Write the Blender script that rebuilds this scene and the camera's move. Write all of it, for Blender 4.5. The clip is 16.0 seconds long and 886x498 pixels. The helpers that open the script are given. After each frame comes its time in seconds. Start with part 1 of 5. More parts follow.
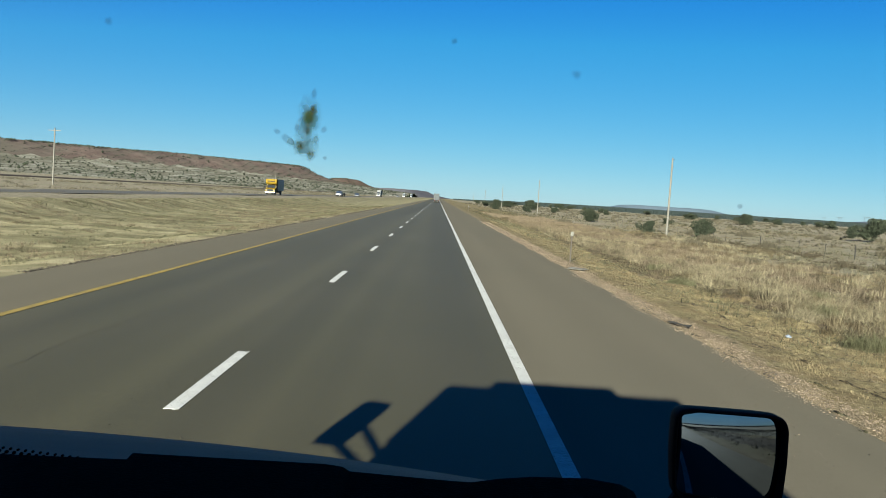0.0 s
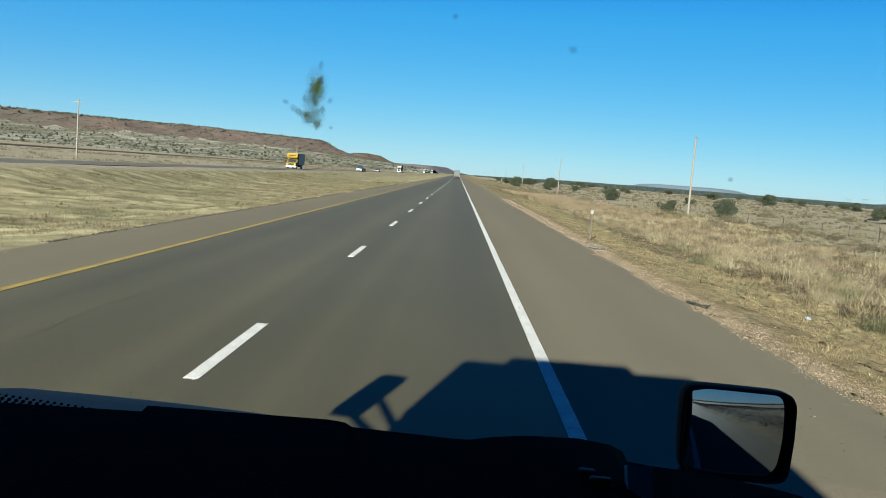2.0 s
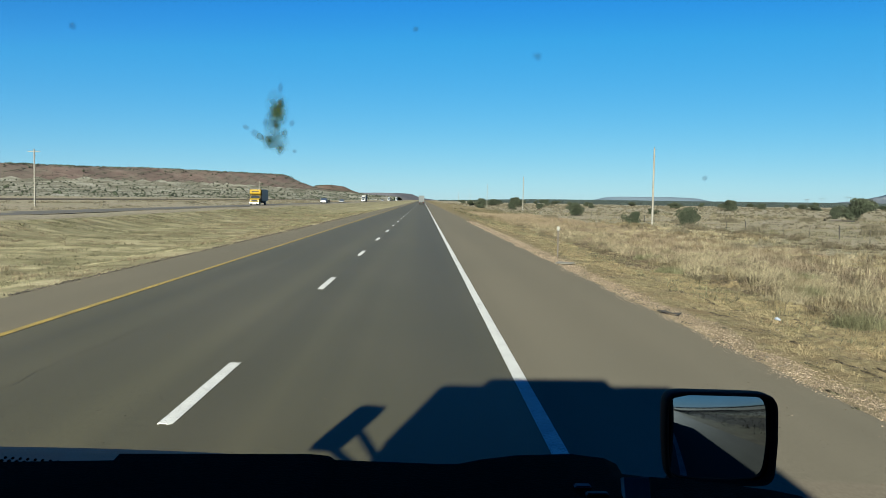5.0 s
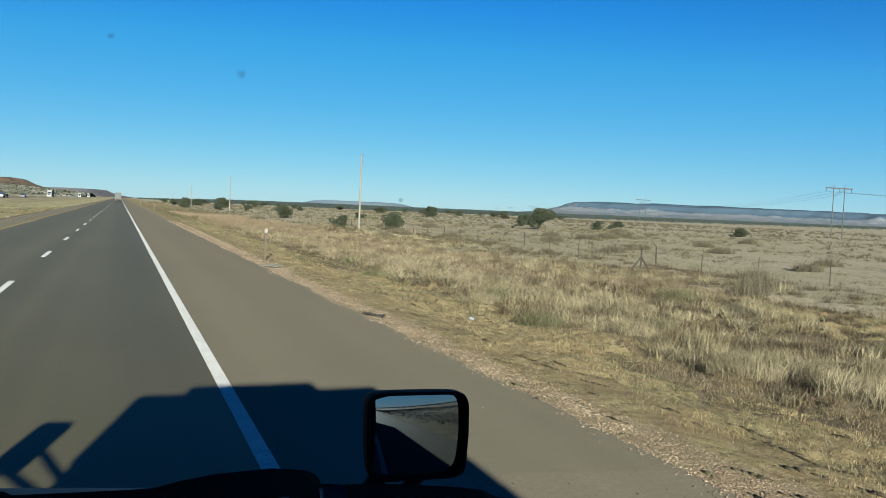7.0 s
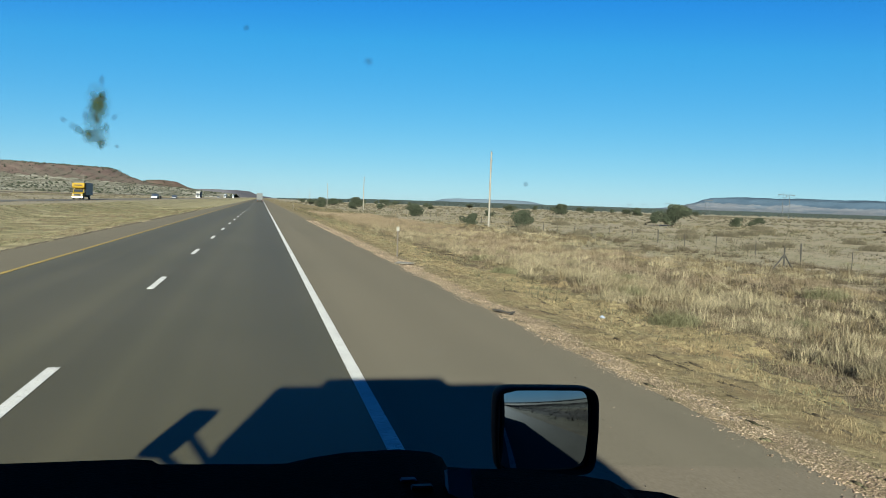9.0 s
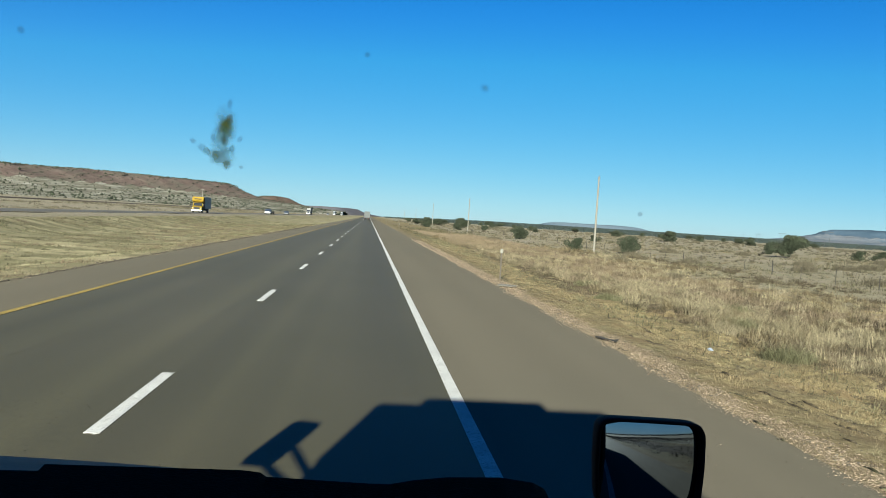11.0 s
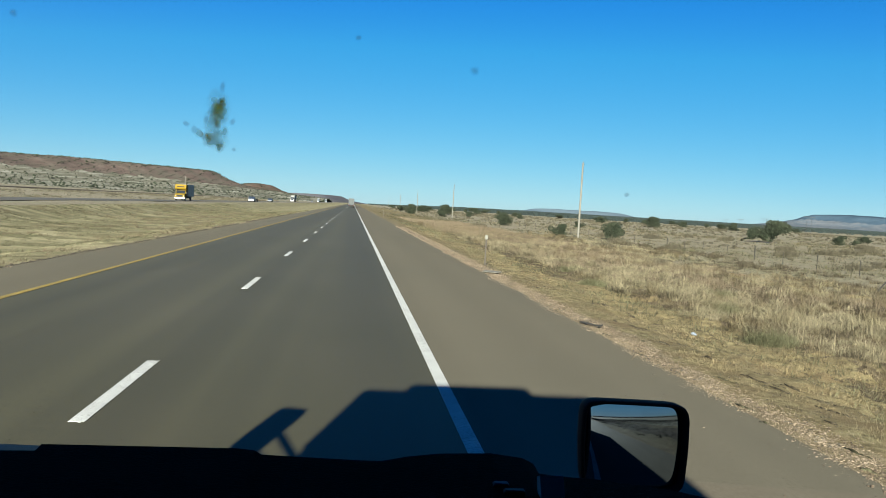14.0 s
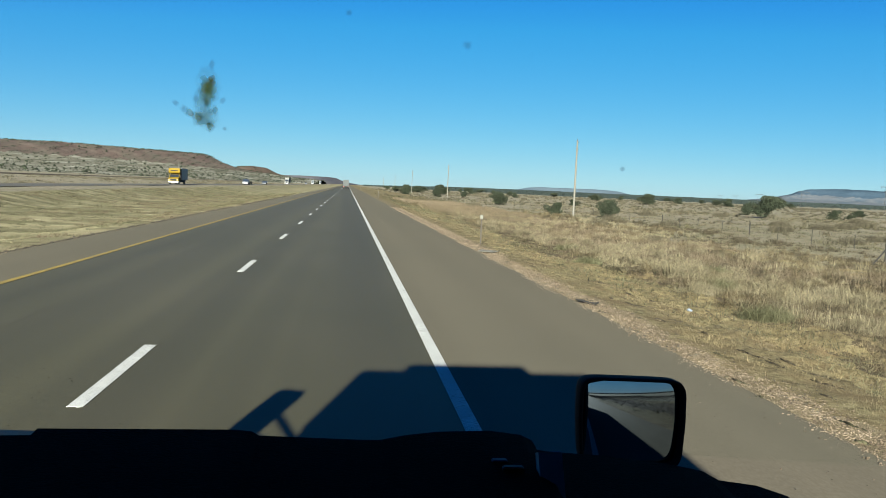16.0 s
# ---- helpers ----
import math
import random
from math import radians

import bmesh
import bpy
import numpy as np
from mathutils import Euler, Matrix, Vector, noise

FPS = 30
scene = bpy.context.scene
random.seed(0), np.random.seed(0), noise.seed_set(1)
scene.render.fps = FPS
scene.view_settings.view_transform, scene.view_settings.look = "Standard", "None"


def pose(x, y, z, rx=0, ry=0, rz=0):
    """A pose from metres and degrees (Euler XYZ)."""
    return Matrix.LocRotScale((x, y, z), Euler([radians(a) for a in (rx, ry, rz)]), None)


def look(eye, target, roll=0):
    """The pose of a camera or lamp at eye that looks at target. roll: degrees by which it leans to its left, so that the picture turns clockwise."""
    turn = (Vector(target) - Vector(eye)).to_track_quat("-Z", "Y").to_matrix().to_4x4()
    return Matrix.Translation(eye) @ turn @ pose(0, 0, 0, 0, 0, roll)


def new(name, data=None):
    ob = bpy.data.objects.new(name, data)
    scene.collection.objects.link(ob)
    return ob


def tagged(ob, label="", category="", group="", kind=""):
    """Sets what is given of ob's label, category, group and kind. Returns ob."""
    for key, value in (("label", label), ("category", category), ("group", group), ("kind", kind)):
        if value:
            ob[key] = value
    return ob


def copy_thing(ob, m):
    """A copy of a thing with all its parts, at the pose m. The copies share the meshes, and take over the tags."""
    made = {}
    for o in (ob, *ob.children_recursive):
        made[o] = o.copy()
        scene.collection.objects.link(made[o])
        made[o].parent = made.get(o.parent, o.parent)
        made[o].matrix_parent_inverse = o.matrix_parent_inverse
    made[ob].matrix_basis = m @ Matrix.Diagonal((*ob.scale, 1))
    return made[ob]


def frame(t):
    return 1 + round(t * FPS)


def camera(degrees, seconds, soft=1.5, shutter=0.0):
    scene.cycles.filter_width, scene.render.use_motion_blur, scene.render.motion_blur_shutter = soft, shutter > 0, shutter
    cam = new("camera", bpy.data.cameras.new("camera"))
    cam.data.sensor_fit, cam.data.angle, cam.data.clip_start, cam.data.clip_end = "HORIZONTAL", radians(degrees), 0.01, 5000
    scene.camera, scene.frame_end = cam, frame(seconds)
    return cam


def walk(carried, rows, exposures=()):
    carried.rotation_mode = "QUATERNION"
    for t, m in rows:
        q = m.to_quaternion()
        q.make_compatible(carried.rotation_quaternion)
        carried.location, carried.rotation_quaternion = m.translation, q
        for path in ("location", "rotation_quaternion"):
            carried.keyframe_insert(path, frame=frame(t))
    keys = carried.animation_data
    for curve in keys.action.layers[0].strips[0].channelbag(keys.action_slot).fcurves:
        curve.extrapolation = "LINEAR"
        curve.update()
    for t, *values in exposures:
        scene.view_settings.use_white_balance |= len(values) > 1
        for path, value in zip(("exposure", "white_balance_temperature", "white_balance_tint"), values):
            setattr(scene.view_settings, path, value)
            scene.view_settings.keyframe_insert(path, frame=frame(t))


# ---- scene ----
EXPO = 2.52
FOV = 56.0
# seconds, x, y, z, yaw (to the left), pitch, roll
PATH = [
    (0, -0.0048, 0.0248, 2.2110, -0.562, -3.489, 3.705),
    (0.5, 0.0025, 0.0148, 2.2073, -0.640, -4.766, 4.722),
    (1, 0.0083, 0.0035, 2.2052, 0.228, -5.150, 4.947),
    (1.5, 0.0102, -0.0023, 2.2074, -0.098, -5.247, 5.136),
    (2, 0.0122, -0.0060, 2.2066, 0.665, -5.199, 4.480),
    (2.5, 0.0124, -0.0021, 2.2012, 0.643, -6.167, 4.516),
    (3, 0.0153, -0.0082, 2.2070, 0.320, -3.204, 2.673),
    (3.2, 0.0153, -0.0082, 2.2070, 0.546, -1.855, 0.161),
    (4.25, 0.0110, 0.0040, 2.2030, -0.500, -3.200, 1.500),
    (5.3, 0.0068, 0.0152, 2.1985, -2.178, -3.521, 0.158),
    (5.5, 0.0068, 0.0152, 2.1985, -5.582, -3.929, 1.933),
    (6, 0.0043, 0.0037, 2.2204, -17.642, -5.354, 2.765),
    (6.5, -0.0060, 0.0074, 2.2206, -21.191, -3.919, 2.800),
    (7, 0.0088, -0.0006, 2.2124, -21.286, -2.645, 2.400),
    (7.5, 0.0044, 0.0014, 2.2171, -20.508, -1.932, 2.396),
    (8, 0.0135, -0.0014, 2.2151, -18.713, -2.595, 2.415),
    (8.5, 0.0104, -0.0007, 2.2171, -16.367, -3.153, 2.605),
    (9, 0.0139, -0.0002, 2.2007, -12.389, -3.125, 1.910),
    (9.5, 0.0155, 0.0006, 2.2000, -10.407, -2.400, 2.112),
    (10, 0.0122, 0.0024, 2.2030, -7.362, -2.419, 3.682),
    (10.2, 0.0122, 0.0024, 2.2030, -5.807, -1.909, 4.267),
    (12.3, 0.0010, 0.0018, 2.2060, -5.614, -2.067, 2.832),
    (12.5, 0.0010, 0.0018, 2.2060, -6.164, -2.517, 2.832),
    (13, 0.0049, -0.0077, 2.2034, -6.316, -2.704, 3.229),
    (13.5, 0.0019, -0.0050, 2.1998, -6.586, -3.050, 3.186),
    (14, 0.0025, -0.0095, 2.1989, -6.329, -2.811, 3.370),
    (14.5, 0.0047, -0.0051, 2.2014, -5.586, -3.334, 2.850),
    (15, 0.0023, -0.0065, 2.1983, -5.792, -3.458, 2.981),
    (15.5, 0.0038, -0.0035, 2.1972, -6.579, -3.810, 2.531),
    (16, 0.0036, -0.0040, 2.1963, -6.704, -4.157, 2.550),
]


def turned(x, y, z, yaw, pitch, roll):
    a, b = radians(yaw), radians(pitch)
    way = Vector((-math.sin(a) * math.cos(b), math.cos(a) * math.cos(b), math.sin(b)))
    return look((x, y, z), Vector((x, y, z)) + way, roll)


cam = camera(FOV, 16.0, soft=0.85)
walk(cam, [(t, turned(*row)) for t, *row in PATH], [(0, EXPO - 0.10), (0.5, EXPO - 0.07), (1, EXPO - 0.02), (2, EXPO + 0.03), (3, EXPO + 0.02), (5.5, EXPO - 0.05), (7.5, EXPO - 0.06), (9, EXPO - 0.02), (13, EXPO), (16, EXPO - 0.03)])

# ---- light ----
SUN_EL, SUN_SKEW = radians(15.5), radians(13.0)   # low sun behind, a little to the left
world = bpy.data.worlds.new("sky")
scene.world = world
world.use_nodes = True
wn = world.node_tree
sky = wn.nodes.new("ShaderNodeTexSky")
sky.sky_type, sky.sun_disc = "NISHITA", False
sky.sun_elevation, sky.sun_rotation = SUN_EL, math.pi + SUN_SKEW
sky.altitude, sky.air_density, sky.dust_density, sky.ozone_density = 1500, 1.0, 0.0, 5.0
deep = wn.nodes.new("ShaderNodeHueSaturation")      # the clear deep blue of dry high air
deep.inputs["Saturation"].default_value = 1.36
deep.inputs["Hue"].default_value = 0.506
even = wn.nodes.new("ShaderNodeGamma")
even.inputs[1].default_value = 0.80
wn.links.new(sky.outputs[0], even.inputs[0])
wn.links.new(even.outputs[0], deep.inputs["Color"])
tint = wn.nodes.new("ShaderNodeMix")
tint.data_type, tint.blend_type = "RGBA", "MULTIPLY"
tint.inputs[0].default_value, tint.inputs[7].default_value = 1.0, (0.645, 0.955, 1.075, 1)
wn.links.new(deep.outputs[0], tint.inputs[6])
apart, back_in = wn.nodes.new("ShaderNodeSeparateColor"), wn.nodes.new("ShaderNodeCombineColor")
wn.links.new(tint.outputs[2], apart.inputs[0])
# each colour: a pale low sky that evens out towards the horizon, a deep one overhead
for k, (knee, level, low, high) in enumerate(((0.213, 0.272, 0.85, 1.0), (1.92, 1.99, 0.66, 1.5), (4.70, 4.10, 0.36, 1.25))):
    bent = []
    for power in (low, high):
        scaled, curve, lifted = [wn.nodes.new("ShaderNodeMath") for _ in range(3)]
        scaled.operation, scaled.inputs[1].default_value = "MULTIPLY", 1 / knee
        curve.operation, curve.inputs[1].default_value = "POWER", power
        lifted.operation, lifted.inputs[1].default_value = "MULTIPLY", level
        wn.links.new(apart.outputs[k], scaled.inputs[0])
        wn.links.new(scaled.outputs[0], curve.inputs[0])
        wn.links.new(curve.outputs[0], lifted.inputs[0])
        bent.append(lifted)
    least = wn.nodes.new("ShaderNodeMath")
    least.operation = "MINIMUM"
    wn.links.new(bent[0].outputs[0], least.inputs[0])
    wn.links.new(bent[1].outputs[0], least.inputs[1])
    wn.links.new(least.outputs[0], back_in.inputs[k])
wn.links.new(back_in.outputs[0], wn.nodes["Background"].inputs[0])
wn.nodes["Background"].inputs[1].default_value = 0.036
sun = new("sun", bpy.data.lights.new("sun", "SUN"))
sun.data.energy, sun.data.angle, sun.data.color = 5.0, radians(0.53), (0.955, 0.945, 0.80)
sun_from = Vector((-math.sin(SUN_SKEW) * math.cos(SUN_EL), -math.cos(SUN_SKEW) * math.cos(SUN_EL), math.sin(SUN_EL)))
sun.matrix_world = look(sun_from * 50, (0, 0, 0))


# ---- materials ----
def material(name, ramp, scale=8.0, rough=0.9, bump=0.0, bump_scale=60.0, big=0.0, big_scale=0.15, big_to=(0.2, 0.18, 0.12),
             stretch=(1, 1, 1), metal=0.0, per=0.0, spec=0.5, tracks=0.0):
    """A surface: a ramp of colours over fine noise, large stains towards another colour, fine relief; per: lightness varied by object or island."""
    m = bpy.data.materials.new(name)
    m.use_nodes = True
    nt, b = m.node_tree, m.node_tree.nodes["Principled BSDF"]
    add, link = nt.nodes.new, nt.links.new
    co = add("ShaderNodeTexCoord")
    mp = add("ShaderNodeMapping")
    mp.inputs["Scale"].default_value = stretch
    link(co.outputs["Object"], mp.inputs[0])
    n1 = add("ShaderNodeTexNoise")
    n1.inputs["Scale"].default_value, n1.inputs["Detail"].default_value, n1.inputs["Roughness"].default_value = scale, 6, 0.65
    link(mp.outputs[0], n1.inputs["Vector"])
    cr = add("ShaderNodeValToRGB")
    els = cr.color_ramp.elements
    for k, c in enumerate(ramp):
        e = els[k] if k < 2 else els.new(1.0)
        e.position, e.color = 0.3 + 0.4 * k / max(1, len(ramp) - 1), (*c, 1)
    link(n1.outputs[0], cr.inputs[0])
    colour = cr.outputs[0]
    if big:
        n2 = add("ShaderNodeTexNoise")
        n2.inputs["Scale"].default_value, n2.inputs["Detail"].default_value = big_scale, 5
        link(mp.outputs[0], n2.inputs["Vector"])
        mr = add("ShaderNodeMapRange")
        mr.inputs[1].default_value, mr.inputs[2].default_value, mr.inputs[4].default_value = 0.42, 0.66, big
        link(n2.outputs[0], mr.inputs[0])
        mx = add("ShaderNodeMix")
        mx.data_type = "RGBA"
        link(mr.outputs[0], mx.inputs[0])
        link(colour, mx.inputs[6])
        mx.inputs[7].default_value = (*big_to, 1)
        colour = mx.outputs[2]
    if tracks:
        lane = add("ShaderNodeMapping")
        lane.inputs["Scale"].default_value = (1, 0.006, 1)
        link(co.outputs["Object"], lane.inputs[0])
        n4 = add("ShaderNodeTexNoise")
        n4.inputs["Scale"].default_value, n4.inputs["Detail"].default_value = 0.75, 4
        link(lane.outputs[0], n4.inputs["Vector"])
        mt = add("ShaderNodeMapRange")
        mt.inputs[1].default_value, mt.inputs[2].default_value, mt.inputs[3].default_value, mt.inputs[4].default_value = 0.35, 0.65, 1 - tracks, 1 + tracks
        link(n4.outputs[0], mt.inputs[0])
        hw = add("ShaderNodeHueSaturation")
        link(mt.outputs[0], hw.inputs["Value"])
        link(colour, hw.inputs["Color"])
        colour = hw.outputs[0]
    if per:
        oi = add("ShaderNodeNewGeometry")
        mr = add("ShaderNodeMapRange")
        mr.inputs[3].default_value, mr.inputs[4].default_value = 1 - per, 1 + per
        link(oi.outputs["Random Per Island"], mr.inputs[0])
        hv = add("ShaderNodeHueSaturation")
        link(mr.outputs[0], hv.inputs["Value"])
        link(colour, hv.inputs["Color"])
        colour = hv.outputs[0]
    link(colour, b.inputs["Base Color"])
    b.inputs["Roughness"].default_value, b.inputs["Metallic"].default_value = rough, metal
    b.inputs["Specular IOR Level"].default_value = spec
    if bump:
        n3 = add("ShaderNodeTexNoise")
        n3.inputs["Scale"].default_value, n3.inputs["Detail"].default_value = bump_scale, 4
        link(mp.outputs[0], n3.inputs["Vector"])
        bp = add("ShaderNodeBump")
        bp.inputs["Strength"].default_value, bp.inputs["Distance"].default_value = bump, 0.02
        link(n3.outputs[0], bp.inputs["Height"])
        link(bp.outputs[0], b.inputs["Normal"])
    return m


def plain(name, c, rough=0.5, metal=0.0, spec=0.5):
    """Paint, rubber, plastic: nearly one colour, with faint wear."""
    d = tuple(max(0.0, v * 0.88) for v in c)
    return material(name, (d, c), 14, rough, 0.0, metal=metal, spec=spec)


M_SOIL = material("dry_grass_ground", ((0.09021, 0.07495, 0.05373), (0.1739, 0.149, 0.1085), (0.2437, 0.2147, 0.1683)), 4.0, 1.0, 1.0, 14, 0.6, 0.12, (0.140, 0.131, 0.083), (1, 0.5, 1), spec=0.05)
M_VERGE = material("verge_soil", ((0.04463, 0.03516, 0.01799), (0.14, 0.1147, 0.06228), (0.2181, 0.1835, 0.1052)), 7.0, 1.0, 1.0, 30, 0.75, 0.9, (0.118, 0.084, 0.048), (1, 0.8, 1), spec=0.05)
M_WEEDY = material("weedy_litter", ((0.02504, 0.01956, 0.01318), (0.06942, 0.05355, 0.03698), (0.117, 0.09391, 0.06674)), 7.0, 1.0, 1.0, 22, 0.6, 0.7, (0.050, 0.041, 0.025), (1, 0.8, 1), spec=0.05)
M_TUFT = material("dark_tuft", ((0.015, 0.0145, 0.0092), (0.033, 0.031, 0.0185), (0.056, 0.051, 0.031)), 1.3, 0.95, 0, per=0.5, spec=0.05)
M_MEDIAN = material("median_soil", ((0.0684, 0.06042, 0.0341), (0.1961, 0.171, 0.1023), (0.3055, 0.269, 0.1694)), 0.55, 1.0, 1.0, 14, 0.75, 0.35, (0.088, 0.082, 0.045), (0.7, 1.1, 1), spec=0.05)
M_FAN = material("bright_bunch_straw", ((0.06174, 0.05181, 0.03265), (0.1076, 0.09178, 0.06001), (0.1552, 0.1324, 0.09178)), 0.7, 0.9, 0, per=0.4, spec=0.1)
M_BUSHGREEN = material("grey_green_leaf", ((0.034, 0.0345, 0.0190), (0.058, 0.0565, 0.0325), (0.084, 0.0790, 0.0490)), 3, 0.9, 0, per=0.4, spec=0.05)
M_GRIT = material("gravelly_soil", ((0.06445, 0.05078, 0.03134), (0.1531, 0.1219, 0.07673), (0.241, 0.1994, 0.1314)), 30, 1.0, 0.8, 70, 0.5, 0.8, (0.075, 0.0616, 0.0424), spec=0.03)
M_ASPHALT = material("asphalt", ((0.03207, 0.02807, 0.01282), (0.04056, 0.03552, 0.01648), (0.04906, 0.04284, 0.02015)), 18, 0.68, 0.12, 60, 0.75, 0.34, (0.0490, 0.0420, 0.0220), (1, 0.45, 1), spec=0.32, tracks=0.20)
M_SHOULDER = material("shoulder_asphalt", ((0.08888, 0.07687, 0.05586), (0.1014, 0.08837, 0.06493), (0.1145, 0.1002, 0.07455)), 30, 0.92, 0.06, 120, 0.55, 0.2, (0.0865, 0.0775, 0.0580), (1, 0.5, 1), spec=0.05, tracks=0.06)
M_FARROAD = material("far_asphalt", ((0.055, 0.049, 0.040), (0.074, 0.066, 0.054)), 20, 0.8, 0, big=0.5, big_scale=0.2, big_to=(0.046, 0.041, 0.034), stretch=(1, 0.05, 1), spec=0.25)
M_WHITE = material("white_road_paint", ((0.1003, 0.09794, 0.08968), (0.354, 0.3505, 0.3375), (0.4248, 0.4213, 0.4047), (0.4425, 0.439, 0.4201)), 34, 0.8, 0.3, 120, 0.35, 2.6, (0.22, 0.216, 0.20), spec=0.2)
M_YELLOW = material("yellow_road_paint", ((0.1848, 0.1274, 0.028), (0.252, 0.176, 0.042)), 14, 0.8, 0.3, 120, 0.5, 1.2, (0.100, 0.078, 0.036), spec=0.2)
M_GRAVEL = material("gravel", ((0.04306, 0.032, 0.02269), (0.09573, 0.07245, 0.05321), (0.1722, 0.1357, 0.1041)), 3, 0.95, 0.4, 60, per=0.62, spec=0.05)
M_STRAW = material("dry_straw", ((0.0419, 0.03281, 0.01981), (0.07723, 0.06122, 0.03696), (0.1134, 0.09365, 0.05943)), 0.9, 0.9, 0, 60, 0.75, 0.42, (0.066, 0.053, 0.033), per=0.34, spec=0.05)
M_PALE_STRAW = material("pale_straw", ((0.06141, 0.04643, 0.02563), (0.1074, 0.08343, 0.04779), (0.1569, 0.1243, 0.07476)), 1.4, 0.9, 0, 60, 0.6, 0.5, (0.082, 0.069, 0.043), per=0.4, spec=0.05)
M_RUST_GRASS = material("reddish_dry_grass", ((0.04656, 0.03439, 0.02354), (0.0776, 0.06018, 0.04218), (0.1086, 0.08883, 0.06475)), 1.1, 0.9, 0, per=0.4, spec=0.05)
M_MEDIAN_STRAW = material("short_median_straw", ((0.05824, 0.05152, 0.03024), (0.1075, 0.09632, 0.05832), (0.1568, 0.1411, 0.09072)), 0.9, 0.9, 0, 60, 0.5, 0.3, (0.062, 0.064, 0.034), per=0.35, spec=0.05)
M_GREEN_GRASS = material("grey_green_weed", ((0.034, 0.0345, 0.0196), (0.058, 0.057, 0.0332), (0.083, 0.0785, 0.0482)), 0.9, 0.9, 0, per=0.4, spec=0.1)
M_DEADSTEM = material("dark_dead_stems", ((0.018, 0.0145, 0.0100), (0.034, 0.0275, 0.0190), (0.056, 0.0465, 0.0325)), 3, 0.95, 0, per=0.4, spec=0.05)
M_BRUSH = material("grey_brush", ((0.0356, 0.0305, 0.022), (0.068, 0.0596, 0.0415)), 4, 0.9, 0, per=0.4, spec=0.1)
M_JUNIPER = material("juniper_foliage", ((0.00713, 0.01111, 0.006996), (0.0156, 0.01966, 0.01166), (0.0266, 0.03021, 0.01944)), 2.5, 0.85, 0, per=0.5, spec=0.15)
M_FARPOLE = material("grey_transmission_wood", ((0.026, 0.028, 0.030), (0.042, 0.044, 0.046)), 6, 0.9, 0, stretch=(4, 4, 0.4), spec=0.05)
M_BARK = material("bark", ((0.020, 0.015, 0.011), (0.040, 0.031, 0.023)), 20, 0.95, 0.6, 40)
M_POLE = material("weathered_pole_wood", ((0.068, 0.064, 0.0544), (0.0976, 0.092, 0.08)), 9, 0.85, 0.4, 50, 0.5, 1.5, (0.056, 0.0496, 0.0416), (4, 4, 0.4))
M_GREYWOOD = material("grey_fence_wood", ((0.00504, 0.00432, 0.00342), (0.0108, 0.009, 0.0072)), 12, 0.95, 0.4, 60, stretch=(4, 4, 0.5))
M_STEEL = plain("galvanised_steel", (0.36, 0.36, 0.352), 0.45, 0.8)
M_REDROCK = material("red_rock", ((0.076, 0.056, 0.049), (0.100, 0.074, 0.065), (0.130, 0.103, 0.090)), 0.05, 1.0, 0, big=0.8, big_scale=0.018, big_to=(0.092, 0.083, 0.068), stretch=(1, 1, 2.5), spec=0.0)
M_HILL = material("brown_red_rock", ((0.0448, 0.0304, 0.0264), (0.0592, 0.04, 0.0344), (0.0736, 0.0544, 0.0464)), 0.03, 1.0, 0, big=0.8, big_scale=0.02, big_to=(0.056, 0.0496, 0.04), spec=0.0)
# rim rock with the blue of distant haze mixed into its base colour
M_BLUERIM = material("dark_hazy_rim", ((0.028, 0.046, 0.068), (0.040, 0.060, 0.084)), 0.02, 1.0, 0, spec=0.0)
# dark scrub floor; bluish haze is painted into its darker tones
M_WOODFLOOR = material("hazy_woodland_floor", ((0.0234, 0.0286, 0.0268), (0.0338, 0.0381, 0.0323), (0.0656, 0.0641, 0.0482)), 0.01, 1.0, 0, spec=0.0)
M_APRON = material("scrub_apron", ((0.060, 0.055, 0.040), (0.138, 0.128, 0.100), (0.29, 0.278, 0.243)), 0.045, 1.0, 0, big=0.6, big_scale=0.016, big_to=(0.068, 0.066, 0.047), stretch=(1, 0.3, 6), spec=0.05)
# three far rocks: blue and paleness of the air painted into the colour
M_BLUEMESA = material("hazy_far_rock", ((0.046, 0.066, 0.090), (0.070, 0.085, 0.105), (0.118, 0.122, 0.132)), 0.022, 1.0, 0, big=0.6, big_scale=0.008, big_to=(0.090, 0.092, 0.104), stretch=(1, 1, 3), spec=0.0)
M_PALEMESA = material("haze_pale_far_rock", ((0.068, 0.0939, 0.123), (0.0875, 0.113, 0.139)), 0.012, 1.0, 0, stretch=(0.3, 0.3, 6), spec=0.0)
M_DARKMESA = material("haze_dusky_far_rock", ((0.0496, 0.0507, 0.0629), (0.0638, 0.0624, 0.0716), (0.080, 0.075, 0.080)), 0.015, 1.0, 0, stretch=(0.4, 0.4, 5), spec=0.0)
# juniper belt, its green shifted to blue to stand in for haze
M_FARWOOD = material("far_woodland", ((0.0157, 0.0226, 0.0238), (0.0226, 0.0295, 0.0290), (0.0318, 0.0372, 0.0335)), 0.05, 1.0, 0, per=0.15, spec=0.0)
M_BLACK = material("black_dash_plastic", ((0.00128, 0.00128, 0.0016), (0.0024, 0.0024, 0.00272)), 30, 0.9, 0.3, 400, spec=0.03)
M_HOUSING = plain("black_mirror_plastic", (0.0028, 0.0031, 0.0038), 0.7, spec=0.06)
M_HOOD = material("grey_hood_paint", ((0.0304, 0.0284, 0.0266), (0.0386, 0.0356, 0.0328)), 5, 0.6, 0, big=0.4, big_scale=2, big_to=(0.0246, 0.0234, 0.0227), spec=0.15)
M_WHITEPAINT = plain("white_vehicle_paint", (0.12, 0.12, 0.12), 0.7, spec=0.1)
